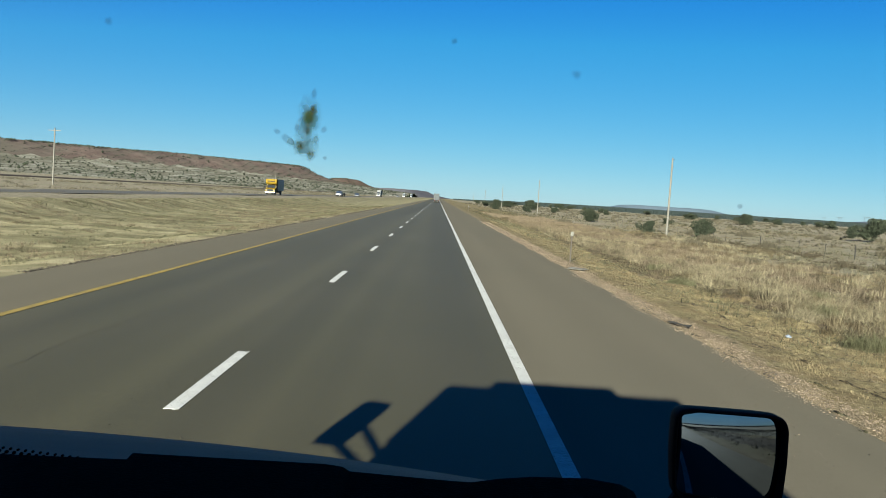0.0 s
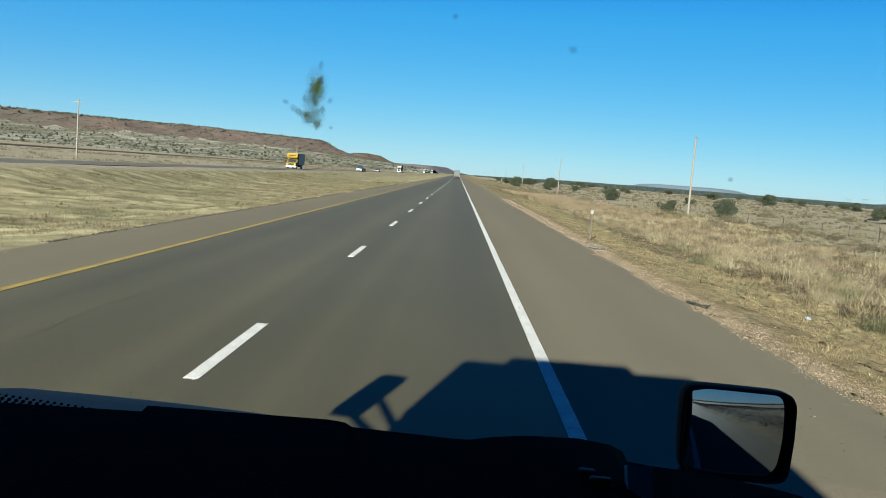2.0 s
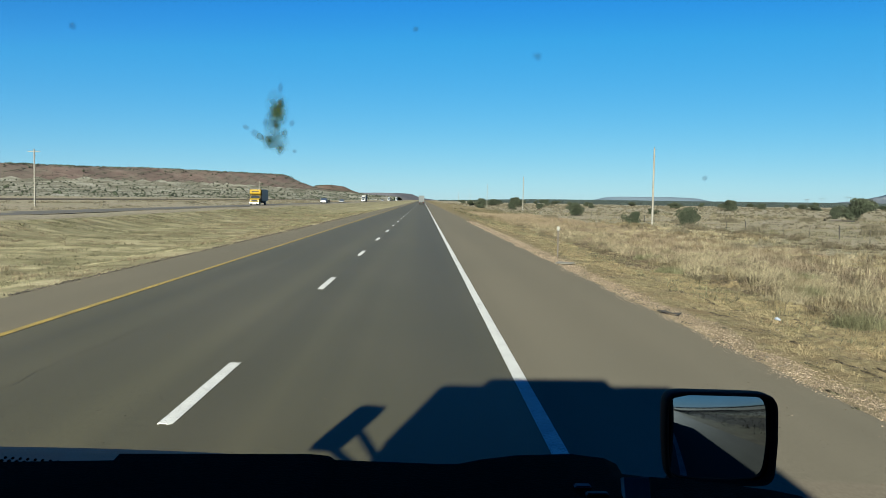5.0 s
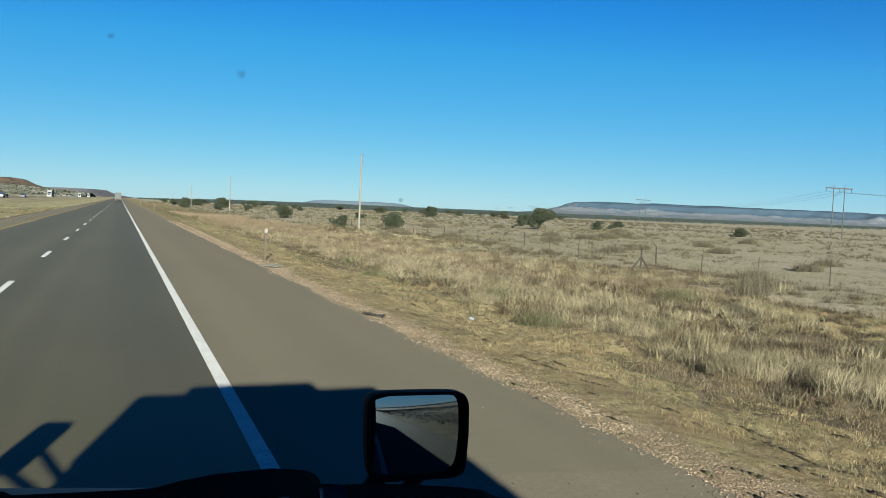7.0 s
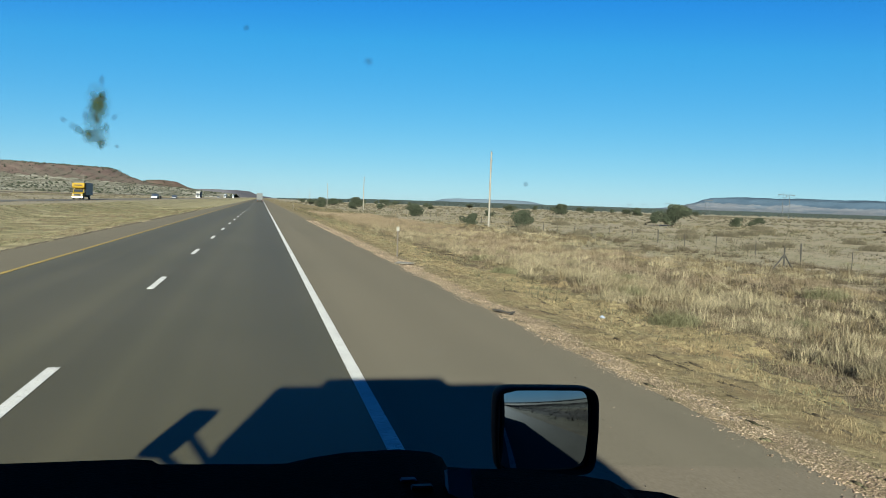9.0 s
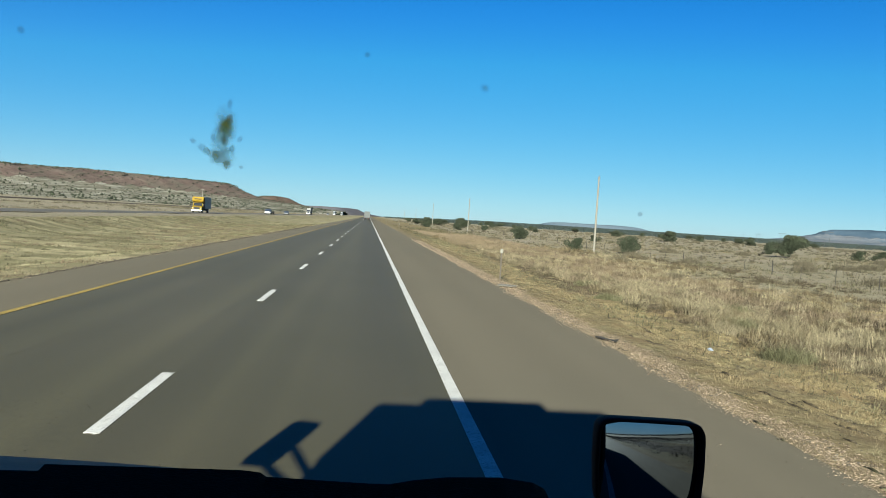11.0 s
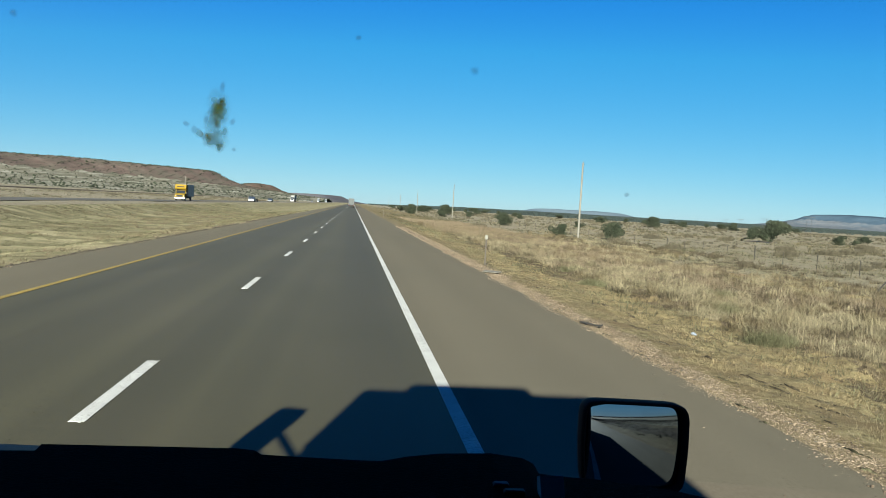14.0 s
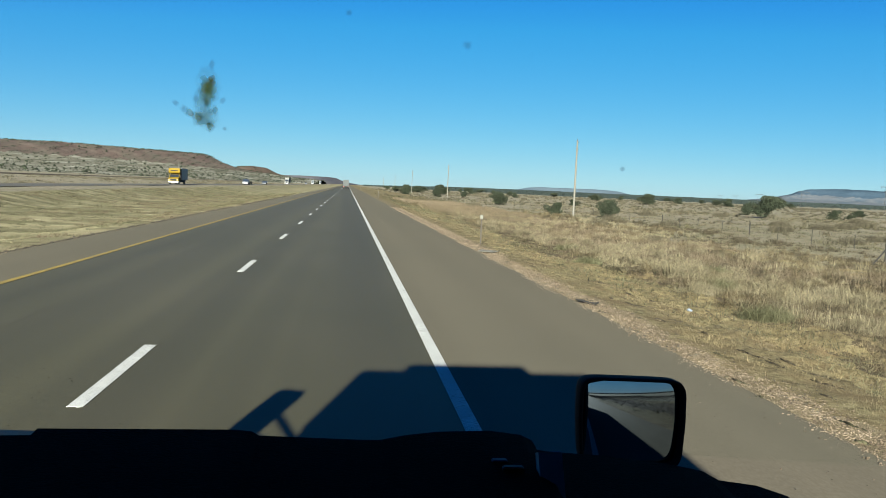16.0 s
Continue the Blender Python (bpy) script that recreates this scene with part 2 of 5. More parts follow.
M_YELLOWPAINT = plain("yellow_vehicle_paint", (0.125, 0.078, 0.006), 0.7, spec=0.1)
M_GREYPANEL = plain("grey_trailer_panel", (0.078, 0.0878, 0.0975), 0.5)
M_DULLBOX = plain("dull_grey_box_panel", (0.046, 0.050, 0.053), 0.7, spec=0.1)
M_BLUEPAINT = plain("dark_blue_vehicle_paint", (0.00972, 0.0162, 0.0324), 0.5)
M_CHROME = plain("chrome", (0.13, 0.13, 0.135), 0.4, 1.0)
M_TYRE = plain("tyre_rubber", (0.006, 0.0058, 0.0055), 0.9)
M_DARKGLASS = plain("dark_vehicle_glass", (0.012, 0.015, 0.02), 0.08)
M_REDLENS = plain("red_lens", (0.227, 0.013, 0.00972), 0.3)
M_LAMP = plain("clear_headlight", (0.09, 0.09, 0.088), 0.4, spec=0.2)
M_MIRROR = plain("mirror_glass", (0.165, 0.205, 0.255), 0.02, 1.0)
M_REFLECTOR = plain("pale_reflector", (0.105, 0.103, 0.092), 0.6, spec=0.1)
M_RUSTSTEEL = plain("brown_post_steel", (0.0221, 0.0159, 0.0110), 0.8)


# pale grey that paints the upright pillar reflection over the dash
M_GREYREFLECT = plain("grey_reflection_paint", (0.26, 0.29, 0.32), 0.8, spec=0.05)
M_BLUEREFLECT = plain("blue_reflection_paint", (0.014, 0.028, 0.07), 0.7)
M_BALLAST = material("dark_rail_ballast", ((0.0481, 0.0394, 0.0332), (0.0875, 0.0699, 0.0568)), 0.8, 1.0, 0, spec=0.05)
M_PALEREFLECT = plain("pale_reflection_paint", (0.020, 0.022, 0.026), 0.7)
M_TAR = material("crack_tar", ((0.0117, 0.0104, 0.00907), (0.0227, 0.0201, 0.0168)), 9, 0.8, 0, spec=0.2)
M_DARKSTONE = material("dark_stone", ((0.0194, 0.0168, 0.013), (0.0454, 0.0389, 0.0305)), 5, 0.95, 0, per=0.5, spec=0.1)
M_PANEL = plain("pale_bent_metal", (0.092, 0.086, 0.074), 0.8, 0.0)
M_BAG = plain("white_blue_plastic", (0.136, 0.16, 0.2), 0.5)


def glassy(name, tint, gloss, rough=0.02):
    m = bpy.data.materials.new(name)
    m.use_nodes = True
    nt = m.node_tree
    nt.nodes.clear()
    out, mix = nt.nodes.new("ShaderNodeOutputMaterial"), nt.nodes.new("ShaderNodeMixShader")
    tr, gl = nt.nodes.new("ShaderNodeBsdfTransparent"), nt.nodes.new("ShaderNodeBsdfGlossy")
    tr.inputs[0].default_value = (*tint, 1)
    gl.inputs["Roughness"].default_value = rough
    mix.inputs[0].default_value = gloss
    nt.links.new(tr.outputs[0], mix.inputs[1])
    nt.links.new(gl.outputs[0], mix.inputs[2])
    nt.links.new(mix.outputs[0], out.inputs[0])
    return m


M_GLASS = glassy("windscreen_glass", (0.97, 0.985, 0.98), 0.010)


def smear(name, c, cover):
    """A thin smear that lets light through and thins out towards its rim."""
    m = bpy.data.materials.new(name)
    m.use_nodes = True
    nt = m.node_tree
    nt.nodes.clear()
    add, link = nt.nodes.new, nt.links.new
    out, mix = add("ShaderNodeOutputMaterial"), add("ShaderNodeMixShader")
    clear, lit = add("ShaderNodeBsdfTransparent"), add("ShaderNodeBsdfTranslucent")
    lit.inputs[0].default_value = (*c, 1)
    tc, far, mr = add("ShaderNodeTexCoord"), add("ShaderNodeVectorMath"), add("ShaderNodeMapRange")
    flat = add("ShaderNodeVectorMath")
    flat.operation, flat.inputs[1].default_value = "MULTIPLY", (1, 0, 1)
    far.operation, far.inputs[1].default_value = "DISTANCE", (0.5, 0, 0.5)
    n, rough = add("ShaderNodeTexNoise"), add("ShaderNodeMath")
    n.inputs["Scale"].default_value = 240
    rough.operation, rough.inputs[1].default_value = "MULTIPLY_ADD", 0.35
    mr.interpolation_type = "SMOOTHSTEP"
    mr.inputs[1].default_value, mr.inputs[2].default_value, mr.inputs[3].default_value, mr.inputs[4].default_value = 0.26, 0.68, cover, 0.0
    link(tc.outputs["Generated"], flat.inputs[0])
    link(flat.outputs[0], far.inputs[0])
    link(tc.outputs["Object"], n.inputs["Vector"])
    link(n.outputs[0], rough.inputs[0])
    link(far.outputs["Value"], rough.inputs[2])
    link(rough.outputs[0], mr.inputs[0])
    link(mr.outputs[0], mix.inputs[0])
    link(clear.outputs[0], mix.inputs[1])
    link(lit.outputs[0], mix.inputs[2])
    link(mix.outputs[0], out.inputs[0])
    return m


# ---- mesh helpers ----
def mesh_of(name, verts, faces, mats, smooth=False):
    me = bpy.data.meshes.new(name)
    me.from_pydata([tuple(v) for v in verts], [], [tuple(f) for f in faces])
    for m in (mats if isinstance(mats, (list, tuple)) else (mats,)):
        me.materials.append(m)
    if smooth:
        me.polygons.foreach_set("use_smooth", [True] * len(me.polygons))
    me.update()
    return me


def part(name, bm, mat, parent=None, label="", smooth=False):
    me = bpy.data.meshes.new(name)
    bm.to_mesh(me)
    bm.free()
    me.materials.append(mat)
    if smooth:
        me.polygons.foreach_set("use_smooth", [True] * len(me.polygons))
    ob = new(name, me)
    if parent is not None:
        ob.parent = parent
    if label:
        tagged(ob, label)
    return ob


def box(x0, x1, y0, y1, z0, z1, bevel=0.0, bm=None, seg=2):
    bm = bm or bmesh.new()
    made = bmesh.ops.create_cube(bm, size=1)["verts"]
    for v in made:
        v.co = Vector((x0 + (v.co.x + 0.5) * (x1 - x0), y0 + (v.co.y + 0.5) * (y1 - y0), z0 + (v.co.z + 0.5) * (z1 - z0)))
    if bevel:
        edges = list({e for v in made for e in v.link_edges})
        bmesh.ops.bevel(bm, geom=edges, offset=bevel, segments=seg, affect="EDGES")
    return bm


def tube(a, b, r0, r1=None, n=10, bm=None):
    bm = bm or bmesh.new()
    a, b = Vector(a), Vector(b)
    d = b - a
    m = Matrix.Translation((a + b) / 2) @ d.to_track_quat("Z", "Y").to_matrix().to_4x4()
    bmesh.ops.create_cone(bm, cap_ends=True, segments=n, radius1=r0, radius2=r0 if r1 is None else r1, depth=d.length, matrix=m)
    return bm


def thing(name, label, category, group="", kind="", at=(0, 0, 0)):
    e = new(name)
    e.location = at
    return tagged(e, label, category, group, kind)


def prism(profile, x0, x1, bevel=0.0):
    """A profile in y and z, drawn out along x."""
    bm = bmesh.new()
    a = [bm.verts.new((x0, y, z)) for y, z in profile]
    b = [bm.verts.new((x1, y, z)) for y, z in profile]
    n = len(profile)
    bm.faces.new(a), bm.faces.new(b[::-1])
    for i in range(n):
        bm.faces.new((a[i], b[i], b[(i + 1) % n], a[(i + 1) % n]))
    bmesh.ops.recalc_face_normals(bm, faces=bm.faces)
    if bevel:
        bmesh.ops.bevel(bm, geom=list(bm.edges), offset=bevel, segments=2, affect="EDGES")
    return bm

# ---- ground and road ----
EDGE_L, EDGE_R = -8.9, 4.75          # the edges of the asphalt
YELLOW_X, DASH_X, FOG_X = -6.56, -2.46, 1.23
FAR_L, FAR_R, FAR_Z = -40.4, -32.9, 0.50          # the opposite carriageway


def smooth(a, b, v):
    k = np.clip((v - a) / (b - a), 0, 1)
    return k * k * (3 - 2 * k)


def waves(x, y, s=1.0):
    return (np.sin(x * 0.071 * s + 1.3) * np.sin(y * 0.053 * s + 0.4) + 0.5 * np.sin(x * 0.19 * s + y * 0.11 * s) + 0.35 * np.sin(y * 0.31 * s - x * 0.13 * s + 2.0)) / 1.85


def value_noise(x, y, size, seed):
    """Smooth random heights from -1 to 1, with that many metres between the knots."""
    table = np.random.default_rng(seed).uniform(-1, 1, (256, 256))
    u, v = x / size, y / size
    i, j = np.floor(u).astype(int), np.floor(v).astype(int)
    a, b = u - i, v - j
    a, b = a * a * (3 - 2 * a), b * b * (3 - 2 * b)
    i, j, k, l = i % 256, j % 256, (i + 1) % 256, (j + 1) % 256
    return (table[i, j] * (1 - a) + table[k, j] * a) * (1 - b) + (table[i, l] * (1 - a) + table[k, l] * a) * b


def tussocks(x, y):
    """The fine uneven surface of verge and median."""
    bumps = 0.030 * value_noise(x, y, 1.1, 3) + 0.040 * value_noise(x, y, 0.37, 4) + 0.055 * np.abs(value_noise(x, y, 0.23, 5))
    bumps = bumps + (0.10 * value_noise(x, y, 0.8, 6) + 0.10 * value_noise(x, y, 2.1, 7)) * smooth(7.6, 9.6, x)
    side = smooth(5.1, 7.5, x) * (1 - smooth(22, 30, x)) + 0.9 * smooth(9.2, 11, -x) * (1 - smooth(27, 29, -x))
    return bumps * side * (1 - smooth(45, 70, np.abs(y)))


def ground_z(x, y):
    x, y = np.asarray(x, float), np.asarray(y, float)
    right = -0.035 - 0.40 * smooth(5.0, 9.5, x) - 0.45 * smooth(9, 16, x) + 0.22 * waves(x, y) * smooth(9, 22, x)
    right = right + 0.35 * smooth(60, 200, x) * waves(x, y, 0.3) + (10.0 * smooth(1400, 3400, np.hypot(x, y)) - 2.0 * smooth(300, 1200, np.hypot(x, y))) * smooth(40, 500, x)
    left = -0.035 - 0.55 * smooth(9.2, 14, -x) + 1.06 * smooth(22, 31, -x) + 0.08 * waves(x, y, 1.7) * smooth(10, 13, -x)
    left = left - 0.75 * smooth(43, 49, -x) + 0.8 * smooth(60, 75, -x) * (1 - smooth(78, 90, -x)) + 1.2 * smooth(85, 240, -x)
    inside = np.where((x > EDGE_L) & (x < EDGE_R), -0.12, 0.0)
    return np.where(x > -2, right, left) + tussocks(x, y) + inside + np.where((x > FAR_L) & (x < FAR_R), -0.10, 0.0)


def sheet(name, xs, ys, height, mat):
    gx, gy = np.meshgrid(xs, ys)
    gz = height(gx, gy)
    nx, ny = len(xs), len(ys)
    i = (np.arange(ny - 1)[:, None] * nx + np.arange(nx - 1)[None]).ravel()
    faces = np.stack([i, i + 1, i + nx + 1, i + nx], 1)
    return new(name, mesh_of(name, np.stack([gx, gy, gz], -1).reshape(-1, 3).tolist(), faces.tolist(), mat, True))


def steps(*spans):
    out = []
    for a, b, d in spans:
        out += list(np.arange(a, b, d))
    return np.array(out + [spans[-1][1]])


ground = sheet("ground", steps((-4700, -400, 150), (-400, -60, 20), (-60, -40.4, 2.8), (-40.4, -32.9, 7.5), (-32.9, -8.9, 0.4), (-8.9, 4.75, 13.65), (4.75, 13, 0.1), (13, 24, 0.3), (24, 60, 2.5), (60, 400, 20), (400, 4700, 150)),
               steps((-4700, -100, 150), (-100, -20, 10), (-20, 3, 1.5), (3, 24, 0.1), (24, 62, 0.3), (62, 200, 5), (200, 800, 25), (800, 4800, 150)), ground_z, M_SOIL)
cx = np.array([ground.data.vertices[f.vertices[0]].co.x for f in ground.data.polygons])
ground.data.materials.append(M_VERGE)
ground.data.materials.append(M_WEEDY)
ground.data.materials.append(M_MEDIAN)
ground.data.materials.append(M_WOODFLOOR)
ground.data.materials.append(M_GRIT)
cy = np.array([ground.data.vertices[f.vertices[0]].co.y for f in ground.data.polygons])
rag = 0.7 * value_noise(cx, cy, 0.9, 12) + 0.5 * value_noise(cx, cy, 0.3, 13) + 1.3 * value_noise(cx, cy, 5.0, 14)
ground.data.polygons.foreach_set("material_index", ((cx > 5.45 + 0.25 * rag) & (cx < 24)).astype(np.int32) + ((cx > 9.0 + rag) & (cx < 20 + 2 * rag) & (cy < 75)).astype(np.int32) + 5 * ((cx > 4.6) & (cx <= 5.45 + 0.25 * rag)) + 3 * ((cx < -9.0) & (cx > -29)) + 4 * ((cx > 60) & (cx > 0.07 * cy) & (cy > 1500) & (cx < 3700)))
tagged(ground, "dry tan grassland beside a desert highway", "ground", kind="structure")


def slab(name, x0, x1, y0, y1, z0, z1, mat, label, category):
    ob = part(name, box(x0, x1, y0, y1, z0, z1), mat)
    return tagged(ob, label, category, kind="structure")


slab("road", YELLOW_X - 0.11, FOG_X + 0.055, -320, 4600, -0.5, 0.0, M_ASPHALT, "two dark worn asphalt traffic lanes of a straight highway", "road")
slab("shoulder_right", FOG_X + 0.055, EDGE_R, -320, 4600, -0.5, -0.004, M_SHOULDER, "wide brownish paved highway shoulder beside dry grass", "road shoulder")
slab("shoulder_left", EDGE_L, YELLOW_X - 0.11, -320, 4600, -0.5, -0.004, M_SHOULDER, "narrow brownish paved inner shoulder beside the grassy median", "road shoulder")
slab("far_road", FAR_L, FAR_R, -320, 4600, -0.5, FAR_Z, M_FARROAD, "opposite highway carriageway beyond the dry grass median", "road")
slab("yellow_edge_line", YELLOW_X - 0.075, YELLOW_X + 0.075, -300, 3500, 0.001, 0.006, M_YELLOW, "solid yellow painted line along the inner road edge", "road marking")
slab("white_edge_line", FOG_X - 0.078, FOG_X + 0.078, -300, 3500, 0.001, 0.006, M_WHITE, "solid white painted line along the outer road edge, scuffed", "road marking")
slab("far_edge_line", FAR_R - 0.3, FAR_R - 0.15, -300, 3000, FAR_Z + 0.001, FAR_Z + 0.006, M_YELLOW, "faint painted edge line on the opposite carriageway", "road marking")


def worn_strip(x0, x1, length):
    """A painted dash with ragged ends."""
    rng = random.Random(5)
    n = 9
    near = [(x0 + (x1 - x0) * k / n, rng.uniform(-0.03, 0.025)) for k in range(n + 1)]
    far = [(x0 + (x1 - x0) * k / n, length + rng.uniform(-0.025, 0.03)) for k in range(n + 1)]
    bm = bmesh.new()
    lo = [[bm.verts.new((x, y, z)) for x, y in row] for z in (0.001, 0.006) for row in (near, far)]
    for k in range(n):
        bm.faces.new((lo[2][k], lo[2][k + 1], lo[3][k + 1], lo[3][k]))
        bm.faces.new((lo[0][k], lo[2][k], lo[2][k + 1], lo[0][k + 1]))
        bm.faces.new((lo[1][k], lo[3][k], lo[3][k + 1], lo[1][k + 1]))
    return bm


first = part("lane_dash", worn_strip(-0.075, 0.075, 3.05), M_WHITE)
tagged(first, "short white painted lane dash on worn asphalt", "road marking", "lane dashes down the road", kind="structure")
first.location = (DASH_X, 8.0 - 12.19 * 4, 0)
for k in range(-3, 46):
    copy_thing(first, pose(DASH_X, 8.0 + 12.19 * k, 0))


# ---- mesas and hills ----
def outline_distance(px, py, poly):
    """Metres from the outline of a table top; negative on the top."""
    best, inside = np.full(px.shape, 1e9), np.zeros(px.shape, bool)
    for (ax, ay), (bx, by) in zip(poly, poly[1:] + poly[:1]):
        dx, dy = bx - ax, by - ay
        k = np.clip(((px - ax) * dx + (py - ay) * dy) / (dx * dx + dy * dy), 0, 1)
        best = np.minimum(best, np.hypot(px - ax - k * dx, py - ay - k * dy))
        cross = ((ay > py) != (by > py)) & (px < (bx - ax) * (py - ay) / (by - ay + 1e-9) + ax)
        inside ^= cross
    return np.where(inside, -best, best)


def relief(px, py, s):
    out = np.zeros(px.shape)
    for idx in np.ndindex(px.shape):
        out[idx] = noise.fractal(Vector((px[idx] * s, py[idx] * s, 3.7)), 0.9, 2.1, 5)
    return out


def mesa(name, poly, top, profile, x0, x1, y0, y1, step, mats, cut, label, rough=1.0, base=-6.0, grow=0.0, span=(1100, 1950)):
    xs, ys = np.arange(x0, x1 + step, step), np.arange(y0, y1 + step, step)
    gx, gy = np.meshgrid(xs, ys)
    r = relief(gx, gy, 0.006) * rough
    d = outline_distance(gx, gy, poly) + 26 * r
    z = base + (top - base) * (1 + grow * smooth(*span, gy)) * np.interp(d, [p[0] for p in profile], [p[1] for p in profile]) + r * 3.0 * (d < 320)
    nx, ny = len(xs), len(ys)
    i = (np.arange(ny - 1)[:, None] * nx + np.arange(nx - 1)[None]).ravel()
    me = mesh_of(name, np.stack([gx, gy, z], -1).reshape(-1, 3).tolist(), np.stack([i, i + 1, i + nx + 1, i + nx], 1).tolist(), mats, True)
    me.polygons.foreach_set("material_index", ((d - 70 * smooth(1450, 2000, gy)).ravel()[i] > cut + 30 * r.ravel()[i]).astype(np.int32))
    ob = tagged(new(name, me), label, "mesa", kind="structure")
    return ob, gx, gy, z, d


RED = [(-40, 1.0), (0, 0.97), (14, 0.86), (34, 0.70), (70, 0.53), (120, 0.40), (200, 0.28), (330, 0.17), (450, 0.07), (520, 0.0)]
red_poly = [(-1150, -700), (-760, 700), (-560, 1270), (-400, 1700), (-318, 1960), (-350, 2120), (-900, 2300), (-2300, 2200), (-2300, -700)]
red_mesa, rgx, rgy, rgz, rgd = mesa("red_mesa", red_poly, 44, RED, -1500, -60, 150, 2500, 15, [M_REDROCK, M_APRON], 48, "long low red sandstone mesa with scrub-dotted slopes", rough=0.7, grow=0.26, span=(900, 1950))
hill_poly = [(-325, 2590), (-285, 2590), (-255, 2640), (-285, 2720), (-370, 2720)]
mesa("red_hill", hill_poly, 45, [(-30, 1.0), (0, 0.92), (14, 0.74), (45, 0.56), (90, 0.34), (150, 0.16), (230, 0.0)], -640, -20, 2280, 3000, 15, [M_HILL, M_APRON], 110, "rounded red rock hill beyond the mesa", rough=1.8)
# the far mesas get their haze from their materials, not from air
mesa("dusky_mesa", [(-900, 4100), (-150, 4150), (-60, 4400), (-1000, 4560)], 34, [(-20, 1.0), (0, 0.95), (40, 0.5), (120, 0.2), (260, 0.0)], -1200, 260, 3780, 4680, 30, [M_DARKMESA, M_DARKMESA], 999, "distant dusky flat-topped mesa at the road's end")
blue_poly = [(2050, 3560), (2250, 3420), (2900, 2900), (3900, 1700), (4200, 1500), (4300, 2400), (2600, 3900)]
mesa("blue_mesa", blue_poly, 47, [(-60, 1.0), (0, 0.93), (30, 0.72), (130, 0.42), (330, 0.16), (520, 0.0)], 1500, 4500, 1000, 4150, 20, [M_BLUERIM, M_BLUEMESA], 10, "distant mesa tinted blue-grey for haze, with a pale cliff band", rough=2.2, base=-10.0, grow=0.5, span=(1500, 3450))
mesa("pale_mesa", [(960, 4380), (1080, 4330), (1360, 4330), (1480, 4420), (1400, 4560), (1000, 4560)], 32, [(-60, 1.0), (0, 0.9), (40, 0.6), (160, 0.25), (300, 0.0)], 560, 1860, 3950, 4680, 30, [M_PALEMESA, M_PALEMESA], 999, "very distant flat-topped mesa tinted pale blue for haze", base=-8.0)


rail = part("railway_embankment", prism([(-6, -1.5), (-3.2, 0.45), (-2.2, 0.7), (2.2, 0.7), (3.2, 0.45), (6, -1.5)], 0, 1), M_BALLAST)
rail.matrix_world = Matrix(((0, 1, 0, -152), (2600, 0, 0, 60), (0, 0, 1, 0), (0, 0, 0, 1)))
tagged(rail, "long low dark railway embankment below the red mesa", "embankment", kind="structure")

# ---- scattered growth, joined ----
def scatter(name, pieces, mat, label, category):
    """Joins (verts n x 3, triangles) pieces, given as big arrays, into one mesh."""
    v, f = pieces
    me = bpy.data.meshes.new(name)
    me.vertices.add(len(v))
    me.vertices.foreach_set("co", v.astype(np.float32).ravel())
    me.loops.add(f.size)
    me.loops.foreach_set("vertex_index", f.astype(np.int32).ravel())
    me.polygons.add(len(f))
    me.polygons.foreach_set("loop_start", np.arange(0, f.size, 3, dtype=np.int32))
    me.polygons.foreach_set("loop_total", np.full(len(f), 3, np.int32))
    me.materials.append(mat)
    me.update(calc_edges=True)
    return tagged(new(name, me), label, category, kind="stuff")


def blades(px, py, rng, per, tall, lean, width, spread, zfun=ground_z, short=False):
    """Tufts of bent blades: three triangles each, bases at px, py."""
    n = len(px)
    pz = zfun(px, py)
    bx = np.repeat(px, per) + rng.normal(0, 1, n * per) * np.repeat(spread, per)
    by = np.repeat(py, per) + rng.normal(0, 1, n * per) * np.repeat(spread, per)
    bz = np.repeat(pz, per) - 0.03
    a = rng.uniform(0, 2 * np.pi, n * per)
    h = np.repeat(tall, per) * rng.uniform(0.55, 1.15, n * per)
    ln = h * np.repeat(lean, per) * rng.uniform(0.1, 1.0, n * per)
    w = np.repeat(width, per) * rng.uniform(0.7, 1.3, n * per)
    dx, dy = np.cos(a), np.sin(a)
    f = rng.uniform(0, np.pi, n * per)
    wx, wy = np.cos(f) * w / 2, np.sin(f) * w / 2
    base = np.stack([bx, by, bz], 1)
    mid = base + np.stack([dx * ln * 0.35, dy * ln * 0.35, h * 0.6], 1)
    tip = base + np.stack([dx * ln, dy * ln, h * np.clip(1.05 - 0.4 * (ln / h) ** 2, 0.3, 1)], 1)
    side = np.stack([wx, wy, np.zeros_like(wx)], 1)
    if short:
        tip = base + np.stack([dx * ln, dy * ln, h * np.clip(1.05 - 0.4 * (ln / h) ** 2, 0.3, 1)], 1)
        return np.stack([base - side, base + side, tip], 1).reshape(-1, 3), np.arange(n * per * 3).reshape(-1, 3)
    v = np.stack([base - side, base + side, mid - side * 0.7, mid + side * 0.7, tip], 1).reshape(-1, 3)
    o = (np.arange(n * per) * 5)[:, None, None]
    tri = o + np.array([[0, 1, 3], [0, 3, 2], [2, 3, 4]])[None]
    return v, tri.reshape(-1, 3)


def field(rng, n, x0, x1, y0, y1, near=1.0):
    """Random places, thicker close by."""
    u = rng.uniform(0, 1, n) ** near
    return rng.uniform(x0, x1, n), y0 + (y1 - y0) * u


def patchy(rng, x, y, keep, s):
    """Keeps places in drifts."""
    k = waves(x, y, s) + 0.6 * waves(y + 40, x, s * 2.3)
    return k + rng.normal(0, 0.35, len(x)) > keep


def join(*sets):
    vs, fs, o = [], [], 0
    for v, f in sets:
        vs.append(v), fs.append(f + o)
        o += len(v)
    return np.concatenate(vs), np.concatenate(fs)


rng = np.random.default_rng(7)
one = np.ones

